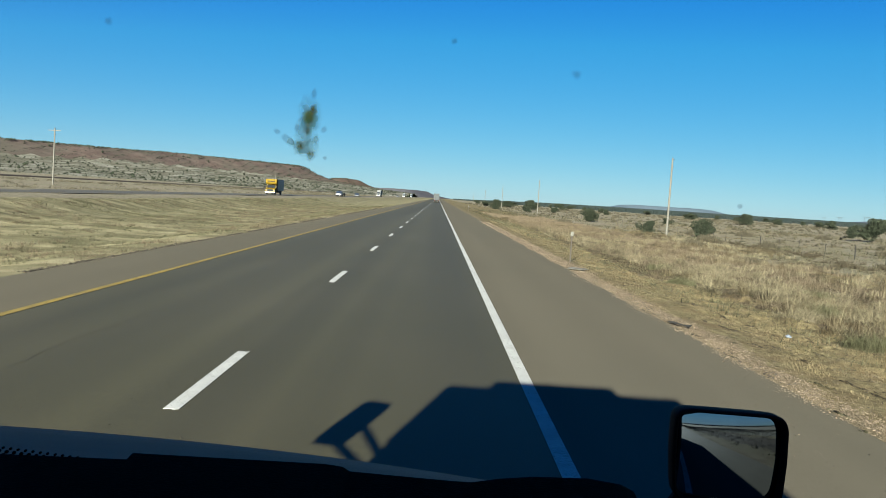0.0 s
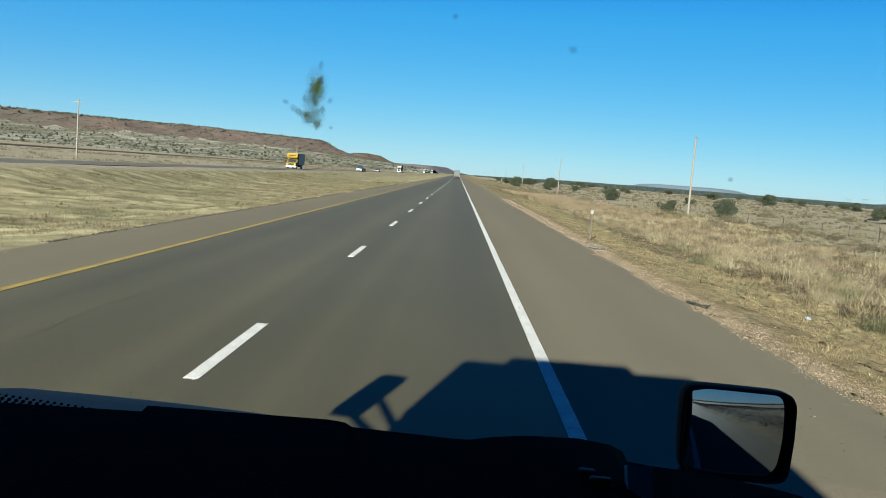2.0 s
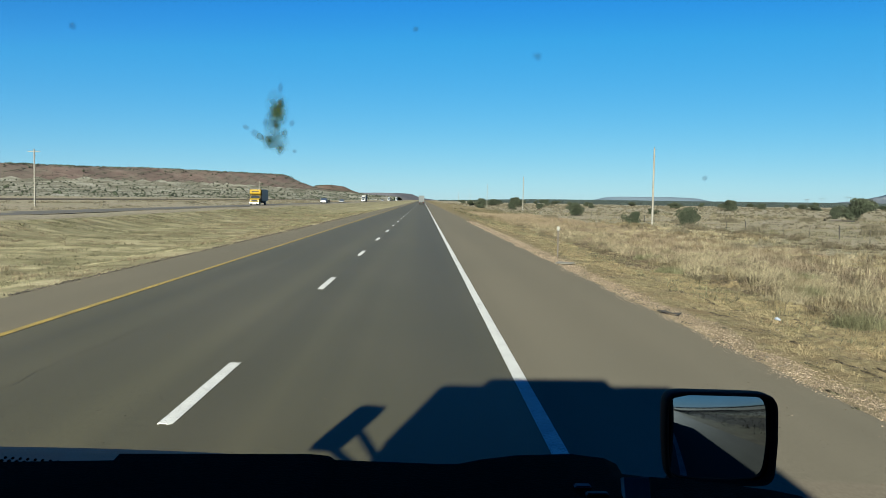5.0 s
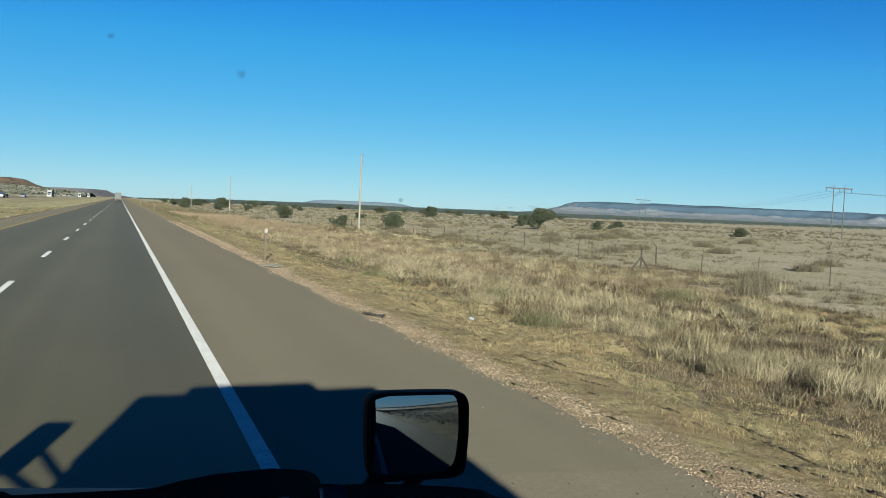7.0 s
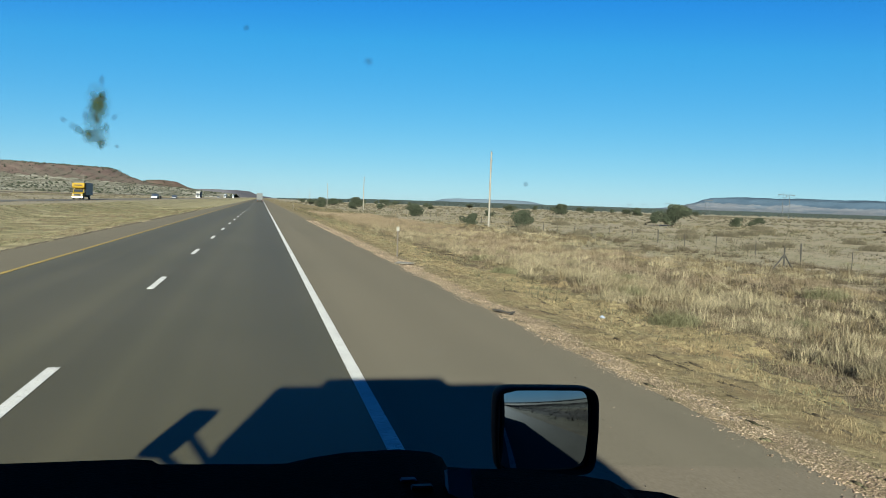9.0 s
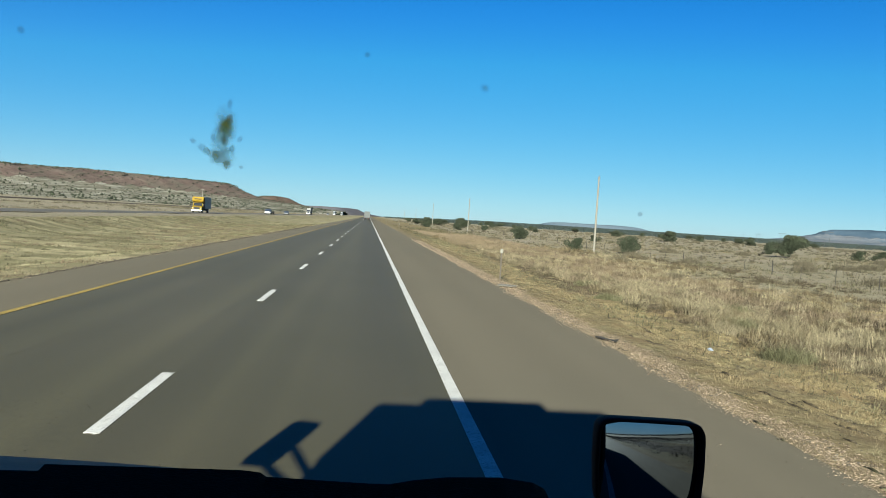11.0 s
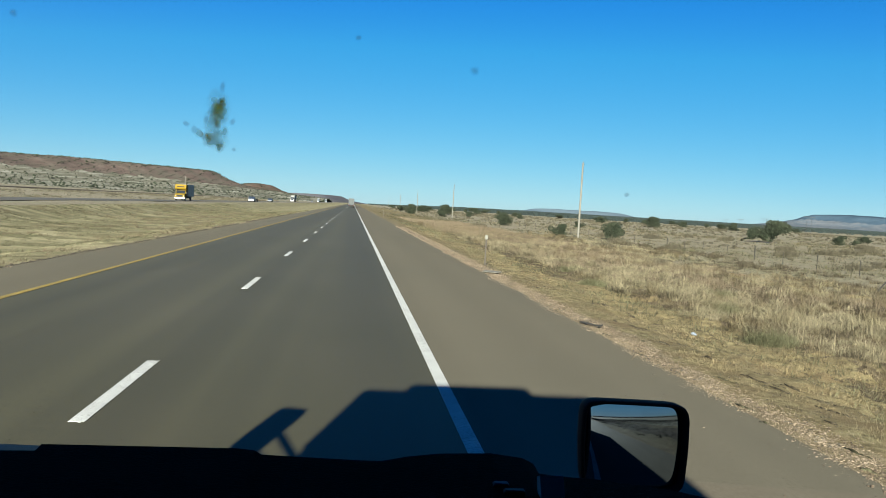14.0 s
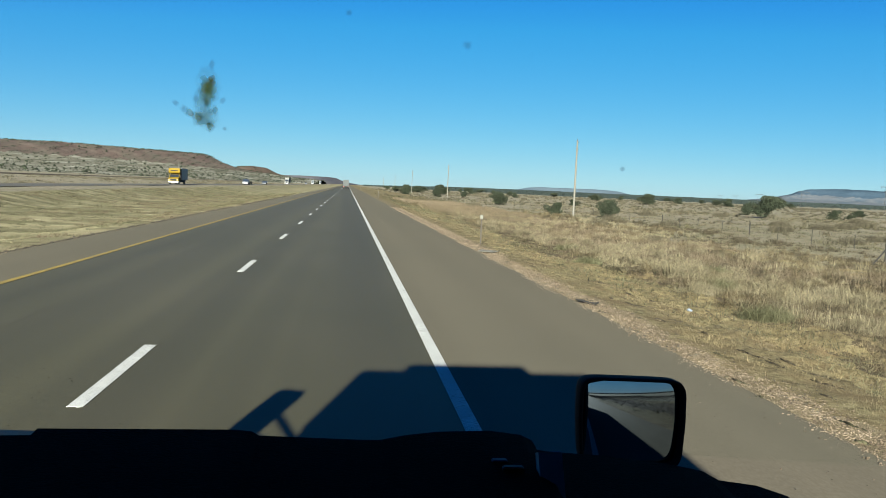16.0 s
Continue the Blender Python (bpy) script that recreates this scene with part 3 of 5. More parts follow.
# dense low turf on the verge, in small clumps with gaps
def turf(n, x0, x1, y0, y1, per, tall, width, spread, keep):
    x, y = field(rng, n, x0, x1, y0, y1, 1.25)
    k = (value_noise(x, y, 0.55, 21) + 0.7 * value_noise(x, y, 0.24, 22) > keep) & (rng.random(n) < 0.75 * smooth(5.4, 8.2, x) + 0.10)
    x, y = x[k], y[k]
    return blades(x, y, rng, per, tall * (0.5 + rng.random(len(x))), 1.7 * one(len(x)), width + 0.00016 * y, spread * one(len(x)), short=True)


scatter("turf", join(turf(18000, 5.0, 9.4, 3, 12, 24, 0.036, 0.006, 0.05, 0.0), turf(14000, 5.1, 9.6, 10, 30, 16, 0.042, 0.008, 0.07, 0.0), turf(9000, 5.2, 11, 26, 80, 10, 0.06, 0.011, 0.13, 0.05)), M_PALE_STRAW, "clumped pale dry turf along the gravel edge", "grass")
scatter("weedy_turf", join(turf(15000, 9.2, 15.6, 3, 26, 20, 0.085, 0.007, 0.06, 0.05), turf(10000, 10, 26, 10, 80, 14, 0.11, 0.011, 0.12, 0.0)), M_STRAW, "tangled tan turf with dark gaps", "grass")
x, y = field(rng, 7000, 9, 45, 4, 140, 1.5)
k = patchy(rng, x, y, -0.3, 4.0)
x, y = x[k], y[k]
short2 = blades(x, y, rng, 12, 0.06 + 0.13 * rng.random(len(x)), 1.4 * one(len(x)), 0.006 + 0.0003 * y, 0.07 * one(len(x)), short=True)
x, y = field(rng, 9000, 30, 120, 20, 220, 1.0)
k = patchy(rng, x, y, -0.2, 1.5)
x, y = x[k], y[k]
far = blades(x, y, rng, 7, 0.10 + 0.18 * rng.random(len(x)), 1.3 * one(len(x)), 0.010 + 0.0004 * y, 0.3 * one(len(x)), short=True)
scatter("verge_grass", join(short2, far), M_STRAW, "short dry straw-coloured grass on the roadside verge", "grass")



def mounds(n, x0, x1, y0, y1, per, tall, spread, width, keep, shade):
    """Low rounded cushions of short dry turf, in drifts with bare gaps."""
    x, y = field(rng, n, x0, x1, y0, y1, 1.2)
    k = value_noise(x, y, 0.62, shade) + 0.6 * value_noise(x, y, 2.4, shade + 1) > keep + 0.7 * (1 - smooth(5.3, 6.1, x))
    x, y = x[k], y[k]
    big = 0.55 + 0.9 * rng.random(len(x)) ** 1.6
    return blades(x, y, rng, per, tall * big, 1.5 * one(len(x)), width + 0.00028 * y, spread * big, short=True)


scatter("turf_mounds", join(mounds(3400, 5.35, 9.6, 3.5, 14, 46, 0.060, 0.060, 0.007, -0.15, 24), mounds(4400, 5.35, 10.5, 13, 42, 26, 0.065, 0.075, 0.008, -0.15, 24),
                            mounds(2600, 5.6, 12, 40, 100, 16, 0.075, 0.11, 0.010, -0.15, 24)), M_PALE_STRAW, "low tan cushions of dry turf with dark gaps", "grass")
scatter("tawny_mounds", join(mounds(2200, 7.6, 13, 3.5, 16, 40, 0.070, 0.065, 0.007, 0.0, 26), mounds(4200, 8.0, 22, 14, 60, 24, 0.085, 0.09, 0.009, 0.0, 26)), M_STRAW, "tawny cushions of dead grass among the turf", "grass")

# fountains of bunch grass further off
x, y = field(rng, 4600, 9.6, 30, 4, 130, 1.3)
k = patchy(rng, x, y, 0.30, 3.4)
x, y = x[k], y[k]
tall = blades(x, y, rng, 34, 0.20 + 0.42 * rng.random(len(x)) ** 2.2, 1.5 * one(len(x)), 0.007 + 0.0003 * y, 0.06 + 0.06 * rng.random(len(x)))
scatter("bunch_grass", tall, M_STRAW, "tall dry pale bunch grass in drifts", "grass")
x, y = field(rng, 12000, 10.0, 24, 6, 190, 1.15)
k = patchy(rng, x + 31, y + 17, 0.05, 2.2)
x, y = x[k], y[k]
rusty = blades(x, y, rng, 13, 0.20 + 0.34 * rng.random(len(x)), 0.7 * one(len(x)), 0.006 + 0.00030 * y, 0.16 + 0.1 * rng.random(len(x)), short=True)
scatter("reddish_grass", rusty, M_RUST_GRASS, "reddish-brown dry grass stalks in a broad band", "grass")
x, y = field(rng, 9000, 6.8, 40, 4, 120, 1.45)
k = patchy(rng, x + 90, y + 57, 0.1, 3.0)
x, y = x[k], y[k]
green = blades(x, y, rng, 14, 0.06 + 0.15 * rng.random(len(x)), 1.3 * one(len(x)), 0.009 + 0.00035 * y, 0.15 + 0.08 * rng.random(len(x)), short=True)
scatter("green_weeds", green, M_GREEN_GRASS, "low grey-green weeds among dry grass", "weeds")
# grass behind, which the mirror shows
x, y = field(rng, 7500, 6, 60, -150, -2, 0.7)
x, y = x, -152 - y
rear = blades(x, y, rng, 8, 0.15 + 0.45 * rng.random(len(x)), 1.0 * one(len(x)), 0.03 - 0.0004 * y, 0.2 * one(len(x)), short=True)
scatter("rear_grass", rear, M_BRUSH, "dry dark brown grass along the shoulder behind", "grass")
# the median
x, y = field(rng, 10000, -29, -9.3, 12, 200, 1.4)
k = patchy(rng, x, y, -0.4, 2.4)
x, y = x[k], y[k]
med = blades(x, y, rng, 7, 0.03 + 0.07 * rng.random(len(x)), 1.8 * one(len(x)), 0.012 + 0.0005 * y, 0.22 + 0.1 * rng.random(len(x)), short=True)
scatter("median_grass", med, M_MEDIAN_STRAW, "short dry grass covering the highway median", "grass")
x, y = field(rng, 6500, -29, -9.8, 14, 170, 1.3)
k = patchy(rng, x + 11, y + 77, 0.2, 2.2)
x, y = x[k], y[k]
med2 = blades(x, y, rng, 10, 0.04 + 0.09 * rng.random(len(x)), 1.5 * one(len(x)), 0.013 + 0.0005 * y, 0.25 * one(len(x)), short=True)
scatter("median_weeds", med2, M_GREEN_GRASS, "patches of grey-green weeds in the dry median", "weeds")

ICO = bmesh.new()
bmesh.ops.create_icosphere(ICO, subdivisions=1, radius=1)
ICO_V = np.array([v.co[:] for v in ICO.verts])
ICO_F = np.array([[v.index for v in f.verts] for f in ICO.faces])
ICO.free()


OCT_V = np.array([[1, 0, 0], [0, 1, 0], [-1, 0, 0], [0, -1, 0], [0, 0, 1], [0, 0, -1]], float) * 1.15
OCT_F = np.array([[0, 1, 4], [1, 2, 4], [2, 3, 4], [3, 0, 4], [1, 0, 5], [2, 1, 5], [3, 2, 5], [0, 3, 5]])


def lumps(px, py, pz, r, rng, flat=0.8, far=False):
    """Uneven low clumps, for growth seen from far away."""
    n = len(px)
    V, F = (OCT_V, OCT_F) if far else (ICO_V, ICO_F)
    jig = rng.uniform(0.55, 1.25, (n, len(V), 1))
    v = V[None] * jig * np.stack([r * rng.uniform(0.8, 1.3, n), r * rng.uniform(0.8, 1.3, n), r * flat], 1)[:, None]
    v = v + np.stack([px, py, pz + r * flat * 0.45], 1)[:, None]
    f = F[None] + (np.arange(n) * len(V))[:, None, None]
    return v.reshape(-1, 3), f.reshape(-1, 3)


# flattened thatch
x, y = field(rng, 4500, 7.5, 20, 3, 50, 1.4)
k = rng.random(len(x)) < smooth(5.4, 7.2, x) + 0.15
x, y = x[k], y[k]
thatch = blades(x, y, rng, 9, 0.022 + 0.035 * rng.random(len(x)), 3.6 * one(len(x)), 0.008 + 0.0003 * y, 0.09 * one(len(x)), short=True)
x, y = field(rng, 4500, -28.8, -9.3, 12, 110, 1.4)
thatch2 = blades(x, y, rng, 9, 0.025 + 0.035 * rng.random(len(x)), 4.0 * one(len(x)), 0.012 + 0.0004 * y, 0.2 * one(len(x)), short=True)
scatter("thatch", join(thatch, thatch2), M_STRAW, "flattened dry grass thatch on uneven soil", "grass")
x, y = field(rng, 800, 9.4, 17, 4, 75, 1.2)
k = patchy(rng, x, y, 0.2, 2.6)
x, y = x[k], y[k]
fans = blades(x, y, rng, 110, 0.26 + 0.36 * rng.random(len(x)), 1.9 * one(len(x)), 0.006 + 0.00025 * y, 0.08 + 0.05 * rng.random(len(x)))
scatter("grass_fans", fans, M_FAN, "large leaning fans of pale yellow bunch grass", "grass")
x, y = field(rng, 2600, 9.0, 34, 4, 90, 1.3)
k = patchy(rng, x + 57, y + 9, 0.2, 3.2)
x, y = x[k], y[k]
weeds = blades(x, y, rng, 40, 0.14 + 0.24 * rng.random(len(x)), 1.3 * one(len(x)), 0.006 + 0.0002 * y, 0.10 + 0.10 * rng.random(len(x)))
x, y = field(rng, 1500, 8.2, 13.5, 4, 17, 1.0)
k = value_noise(x, y, 1.6, 51) > -0.1
x, y = x[k], y[k]
low = blades(x, y, rng, 34, 0.06 + 0.12 * rng.random(len(x)), 1.6 * one(len(x)), 0.007 + 0.0002 * y, 0.10 + 0.08 * rng.random(len(x)), short=True)
scatter("brown_weeds", low, M_RUST_GRASS, "flattened reddish-brown dead weeds beyond the turf", "weeds")
scatter("dead_weeds", weeds, M_DEADSTEM, "dark dead weeds in clumps among the grass", "weeds")

# dark low tufts over verge, plain and median: dead growth, and shadow gaps painted dark
d, a = 9 * 30 ** rng.random(15000) ** 0.75, np.radians(rng.uniform(-3, 64, 15000))
x, y = d * np.sin(a), d * np.cos(a)
k = (x > 6.6) & (value_noise(x, y, 9.0, 31) + rng.normal(0, 0.5, len(x)) > 0.05) & (rng.random(len(x)) < 0.4 + smooth(6.5, 10, x))
x, y = x[k], y[k]
d = np.hypot(x, y)
r = (0.05 + 0.14 * rng.random(len(x)) ** 2) * (1 + d * 0.012)
tufts = blades(x, y, rng, 12, r * 1.1, 1.6 * one(len(x)), 0.010 + 0.0008 * d, r * 1.1, short=True)
x, y = field(rng, 7000, -29, -9.4, 12, 190, 1.3)
k = value_noise(x * 0.4, y, 2.4, 33) + rng.normal(0, 0.35, len(x)) > 0.15
x, y = np.repeat(x[k], 4) + rng.normal(0, 0.38, 4 * k.sum()), np.repeat(y[k], 4) + rng.normal(0, 0.16, 4 * k.sum())
k = (x < -9.3) & (x > -29)
x, y = x[k], y[k]
tufts2 = blades(x, y, rng, 9, 0.05 + 0.11 * rng.random(len(x)) ** 2, 1.5 * one(len(x)), 0.012 + 0.0007 * y, 0.07 + 0.07 * rng.random(len(x)), short=True)
scatter("dark_tufts", join(tufts, tufts2), M_TUFT, "small dark olive tufts standing for dead growth and shadow gaps in dry grass", "weeds")



def cushions(n, keep, seed, tall, wide):
    """Low matted cushions over the median, in clusters with bare tan soil between."""
    x, y = field(rng, n, -28.5, -9.25, 13, 150, 1.5)
    k = value_noise(x, y * 0.55, 1.7, seed) + 0.7 * value_noise(x, y * 0.7, 5.5, seed + 1) > keep
    x, y = x[k], y[k]
    big = 0.5 + rng.random(len(x)) ** 1.5
    return blades(x, y, rng, 22, tall * big, 1.6 * one(len(x)), 0.011 + 0.0005 * y, wide * big, short=True)


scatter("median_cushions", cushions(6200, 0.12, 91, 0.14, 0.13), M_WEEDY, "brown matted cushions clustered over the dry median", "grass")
scatter("median_mats", cushions(4200, 0.2, 95, 0.11, 0.14), M_BUSHGREEN, "olive mats of low growth in the dry median", "weeds")
x, y = field(rng, 4200, 5.35, 9.4, 3.5, 50, 1.3)
k = value_noise(x, y, 1.2, 97) + 0.5 * value_noise(x, y, 0.4, 98) > 0.12
x, y = x[k], y[k]
scatter("verge_mats", blades(x, y, rng, 34, 0.025 + 0.04 * rng.random(len(x)), 2.2 * one(len(x)), 0.008 + 0.0003 * y, 0.09 + 0.08 * rng.random(len(x)), short=True), M_BUSHGREEN, "flat grey-green mats on the pale verge soil", "weeds")

x, y = field(rng, 9000, 5.3, 10.5, 3.5, 46, 1.5)
k = value_noise(x, y, 0.7, 101) + rng.normal(0, 0.4, len(x)) > 0.1
x, y = x[k], y[k]
scatter("verge_tufts", blades(x, y, rng, 12, 0.03 + 0.045 * rng.random(len(x)), 1.6 * one(len(x)), 0.018 + 0.0006 * y, 0.022 + 0.022 * rng.random(len(x)), short=True), M_DEADSTEM, "small dark dead tufts speckling the dry verge", "weeds")



def clumps(n, x0, x1, y0, y1, keep, seed, tall, wide, per):
    """Separate rounded clumps of growth with gaps between them."""
    x, y = field(rng, n, x0, x1, y0, y1, 1.35)
    k = value_noise(x, y, 0.9, seed) + 0.5 * value_noise(x, y, 3.5, seed + 1) > keep
    x, y = x[k], y[k]
    big = 0.6 + 0.8 * rng.random(len(x)) ** 1.4
    return blades(x, y, rng, per, tall * big, 1.2 * one(len(x)), 0.009 + 0.00045 * y, wide * big, short=True)


# dark-coloured clumps take the place of shadow pockets between the pale bunches
scatter("dark_clumps", join(clumps(1500, 9.6, 24, 5, 34, 0.22, 111, 0.26, 0.11, 60), clumps(2600, 10, 34, 30, 110, 0.2, 113, 0.34, 0.16, 40)), M_DEADSTEM, "dark brown dead clumps standing for shadow pockets between pale grass", "weeds")
scatter("pale_clumps", join(clumps(1300, 9.8, 22, 6, 34, 0.25, 115, 0.34, 0.10, 60), clumps(1800, 10, 30, 30, 100, 0.25, 117, 0.40, 0.15, 40)), M_FAN, "pale rounded bunches of dry grass", "grass")
# low dark growth whose colour supplies the shade of the verge hollows
scatter("verge_shade_clumps", join(clumps(2200, 5.9, 9.6, 4, 26, 0.2, 119, 0.05, 0.06, 34), clumps(1000, 6.4, 10, 24, 80, 0.25, 121, 0.09, 0.11, 24)), M_WEEDY, "dark low growth standing for shade in hollows of the dry verge", "weeds")

# gravel along the asphalt edges
for name, gx0, label in (("gravel", EDGE_R + 0.12, "loose pale gravel along the outer asphalt edge"), ("median_gravel", EDGE_L - 0.15, "loose gravel along the inner asphalt edge")):
    n = 46000 if gx0 > 0 else 3000
    y = 3 + 85 * rng.random(n) ** 1.75
    x = gx0 + math.copysign(0.16, gx0) + rng.uniform(-0.27, 0.27, n) + rng.normal(0, 0.10, n) + 0.16 * np.abs(rng.normal(0, 1, n)) * (rng.random(n) < 0.3) + 0.05 * np.sin(y * 0.9) + 0.04 * np.sin(y * 2.3)
    r = (0.004 + 0.009 * rng.random(n) ** 2) * (1 + y * 0.026)
    scatter(name, lumps(x, y, np.maximum(ground_z(x, y), np.where((x < EDGE_R) & (x > EDGE_L), 0.0, -9)) - r * 0.2, r, rng, 0.6), M_GRAVEL, label, "gravel")

# crumbled lumps, dense and dark enough to draw the edge's shadow line
y = 4 + 120 * rng.random(5200) ** 1.5
x = EDGE_L + 0.02 - 0.09 * np.abs(rng.normal(0, 1, 5200)) - 0.10 * np.abs(value_noise(y, y * 0, 1.3, 41))
r = rng.uniform(0.014, 0.040, 5200) * (1 + 0.012 * y)
k = value_noise(y, y * 0, 2.2, 42) > -0.5
scatter("broken_edge_shadow", lumps(x[k], y[k], np.full(k.sum(), -0.035), r[k], rng, 0.7), M_DARKSTONE, "crumbled dark asphalt lumps drawing the shadow line of the inner road edge", "rubble")

y = 5 + 75 * rng.random(1500) ** 1.3
x = EDGE_R + 0.12 + 0.22 * np.abs(rng.normal(0, 1, 1500)) + 0.10 * np.sin(y * 0.9)
k = value_noise(y, y * 0 + 9, 1.7, 61) + 0.5 * value_noise(y, y * 0 + 3, 0.5, 62) > 0.15
x, y = x[k], y[k]
r = rng.uniform(0.008, 0.020, len(x)) * (1 + 0.012 * y)
scatter("edge_rubble", lumps(x, y, ground_z(x, y), r, rng, 0.55), M_DARKSTONE, "dark broken asphalt crumbs along the gravel edge", "rubble")


def streaks(n, x0, x1, y0, y1, long, thick):
    """Low ragged dark shreds and twigs, lying roughly along the road."""
    x, y = field(rng, n, x0, x1, y0, y1, 1.4)
    sets = []
    for k in range(5):
        t = (k - 2) / 4
        turn = rng.normal(0.25, 0.25, n) if k == 0 else turn
        size = long * (0.4 + 0.9 * rng.random(n)) if k == 0 else size
        sx = x - np.sin(turn) * t * size + rng.normal(0, 0.012, n)
        sy = y + np.cos(turn) * t * size
        v, f = lumps(np.zeros(n), np.zeros(n), np.zeros(n), thick * (1.2 - 1.2 * abs(t)) * rng.uniform(0.6, 1.2, n), rng, 0.6)
        v = v.reshape(n, -1, 3) * np.array([1, 1, 1]) + (v.reshape(n, -1, 3) * np.array([0, 1, 0])) * (size / thick * 0.16)[:, None, None]
        v += np.stack([sx, sy, np.maximum(ground_z(sx, sy), np.where(sx < EDGE_R, 0.0, -9))], 1)[:, None]
        sets.append((v.reshape(-1, 3), f))
    return join(*sets)


scatter("rubber_shreds", streaks(44, EDGE_R - 0.02, EDGE_R + 0.75, 5, 60, 0.34, 0.024), M_TUFT, "dark shreds of rubber and twigs lying on the gravel", "debris")
scatter("soil_ruts", streaks(150, 5.7, 8.6, 5, 60, 0.45, 0.030), M_DEADSTEM, "dark broken ruts and dead stems on the bare verge", "soil")

x, y = field(rng, 4200, 5.0, 9.0, 3.5, 45, 1.5)
r = (0.004 + 0.010 * rng.random(len(x)) ** 3) * (1 + 0.015 * y)
scatter("soil_clods", lumps(x, y, ground_z(x, y) - 0.4 * r, r, rng, 0.6), M_DARKSTONE, "small dark soil clods on the bare verge", "soil")

# shrubs of the plain, far woodland and mesa scrub
x, y = field(rng, 3800, 20, 420, 40, 700, 1.0)
k = x < 0.95 * y + 60
x, y = x[k], y[k]
r = rng.uniform(0.18, 0.55, len(x)) * (1 + y / 700)
brush = blades(x, y, rng, 26, r * 1.1, 1.3 * one(len(x)), 0.02 + 0.0006 * y, r * 0.45)
scatter("low_brush", brush, M_BRUSH, "grey-brown low desert brush scattered over the plain", "brush")
x, y = field(rng, 26000, 0, 3600, 1300, 3500, 0.8)
k = (x > 0.06 * y) | ((y > 2300) & (x > 0.012 * y + 20))
x, y = x[k], y[k]
r = rng.uniform(0.35, 0.85, len(x)) * (1.2 + 0.0010 * y)
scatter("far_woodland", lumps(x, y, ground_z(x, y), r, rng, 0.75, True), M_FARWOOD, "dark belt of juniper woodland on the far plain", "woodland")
x, y = rng.uniform(-900, 1500, 9000), -400 - 2600 * rng.random(9000)
k = (x > 12 - 0.01 * y) | (x < -60 + 0.02 * y)
x, y = x[k], y[k]
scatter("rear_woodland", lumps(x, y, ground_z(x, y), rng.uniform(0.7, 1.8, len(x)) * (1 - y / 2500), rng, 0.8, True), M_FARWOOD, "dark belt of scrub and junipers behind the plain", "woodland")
x, y = rng.uniform(-1200, -60, 900), rng.uniform(250, 2100, 900)
k = (x < -95 - 0.02 * y) & (outline_distance(x, y, red_poly) > 320)
x, y = x[k], y[k]
scatter("left_brush", lumps(x, y, ground_z(x, y), rng.uniform(0.12, 0.45, len(x)) * (1 + np.abs(x) / 400), rng, 0.7, True), M_BRUSH, "scattered brush below the red mesa", "brush")
x, y = -42.5 - 105 * rng.random(5200) ** 1.3, 55 + 600 * rng.random(5200) ** 1.5
k = value_noise(x, y * 0.3, 11.0, 71) + 0.6 * value_noise(x, y, 5.0, 72) > -0.05
x, y = x[k], y[k]
r = rng.uniform(0.15, 0.45, len(x)) * (1 + y / 500)
scatter("roadside_brush", blades(x, y, rng, 16, r, 1.4 * one(len(x)), 0.02 + 0.0007 * y, r * 0.8, short=True), M_BRUSH, "brown low brush beyond the opposite carriageway", "brush")
pick = rng.choice(rgx.size, 7000, replace=False)
d0 = rgd.ravel()[pick]
chance = np.where(np.abs(d0) < 22, 1.0, np.where(d0 < 0, 0.25, np.where(d0 < 420, 0.55, 0.0)))
pick = pick[rng.random(len(pick)) < chance]
jx, jy = rng.uniform(-6, 6, len(pick)), rng.uniform(-6, 6, len(pick))
scatter("mesa_scrub", lumps(rgx.ravel()[pick] + jx, rgy.ravel()[pick] + jy, rgz.ravel()[pick] - 0.3, rng.uniform(0.9, 2.3, len(pick)), rng, 0.9, True), M_JUNIPER, "dark junipers dotted along the mesa rim and slopes", "shrubs")
def mesa_z(x, y):
    ix = np.clip(((x - rgx[0, 0]) / 15).round().astype(int), 0, rgx.shape[1] - 1)
    iy = np.clip(((y - rgy[0, 0]) / 15).round().astype(int), 0, rgx.shape[0] - 1)
    return rgz[iy, ix]


sy = rng.uniform(300, 2050, 11000)
sx = np.interp(sy, [-700, 700, 1270, 1700, 1960, 2120], [-1150, -760, -560, -400, -318, -350]) + 430 * rng.random(11000) ** 1.4
k = (sx < -90) & (mesa_z(sx, sy) > ground_z(sx, sy) - 0.5)
sx, sy = sx[k], sy[k]
scatter("slope_scrub", lumps(sx, sy, mesa_z(sx, sy) - 0.4, rng.uniform(0.4, 1.15, len(sx)), rng, 0.9, True), M_JUNIPER, "small dark shrubs dotted over the mesa slopes", "shrubs")
hx, hy = rng.uniform(-470, -120, 700), rng.uniform(2470, 2700, 700)
hd = outline_distance(hx, hy, hill_poly)
k = (hd < 150) & (hd > -25)
hx, hy, hd = hx[k], hy[k], hd[k]
hz = -6 + 51 * np.interp(hd, [-30, 0, 14, 45, 90, 150, 230], [1.0, 0.92, 0.74, 0.56, 0.34, 0.16, 0.0])
scatter("hill_scrub", lumps(hx, hy, hz - 1.0, rng.uniform(0.9, 2.4, len(hx)), rng, 0.9, True), M_JUNIPER, "dark shrubs dotted over the red hill", "shrubs")
rim_y = rng.uniform(250, 2050, 900)
rim_x = np.interp(rim_y, [-700, 700, 1270, 1700, 1960, 2120], [-1150, -760, -560, -400, -318, -350]) - rng.uniform(-6, 40, 900)
ix = np.clip(((rim_x - rgx[0, 0]) / 15).round().astype(int), 0, rgx.shape[1] - 1)
iy = np.clip(((rim_y - rgy[0, 0]) / 15).round().astype(int), 0, rgx.shape[0] - 1)
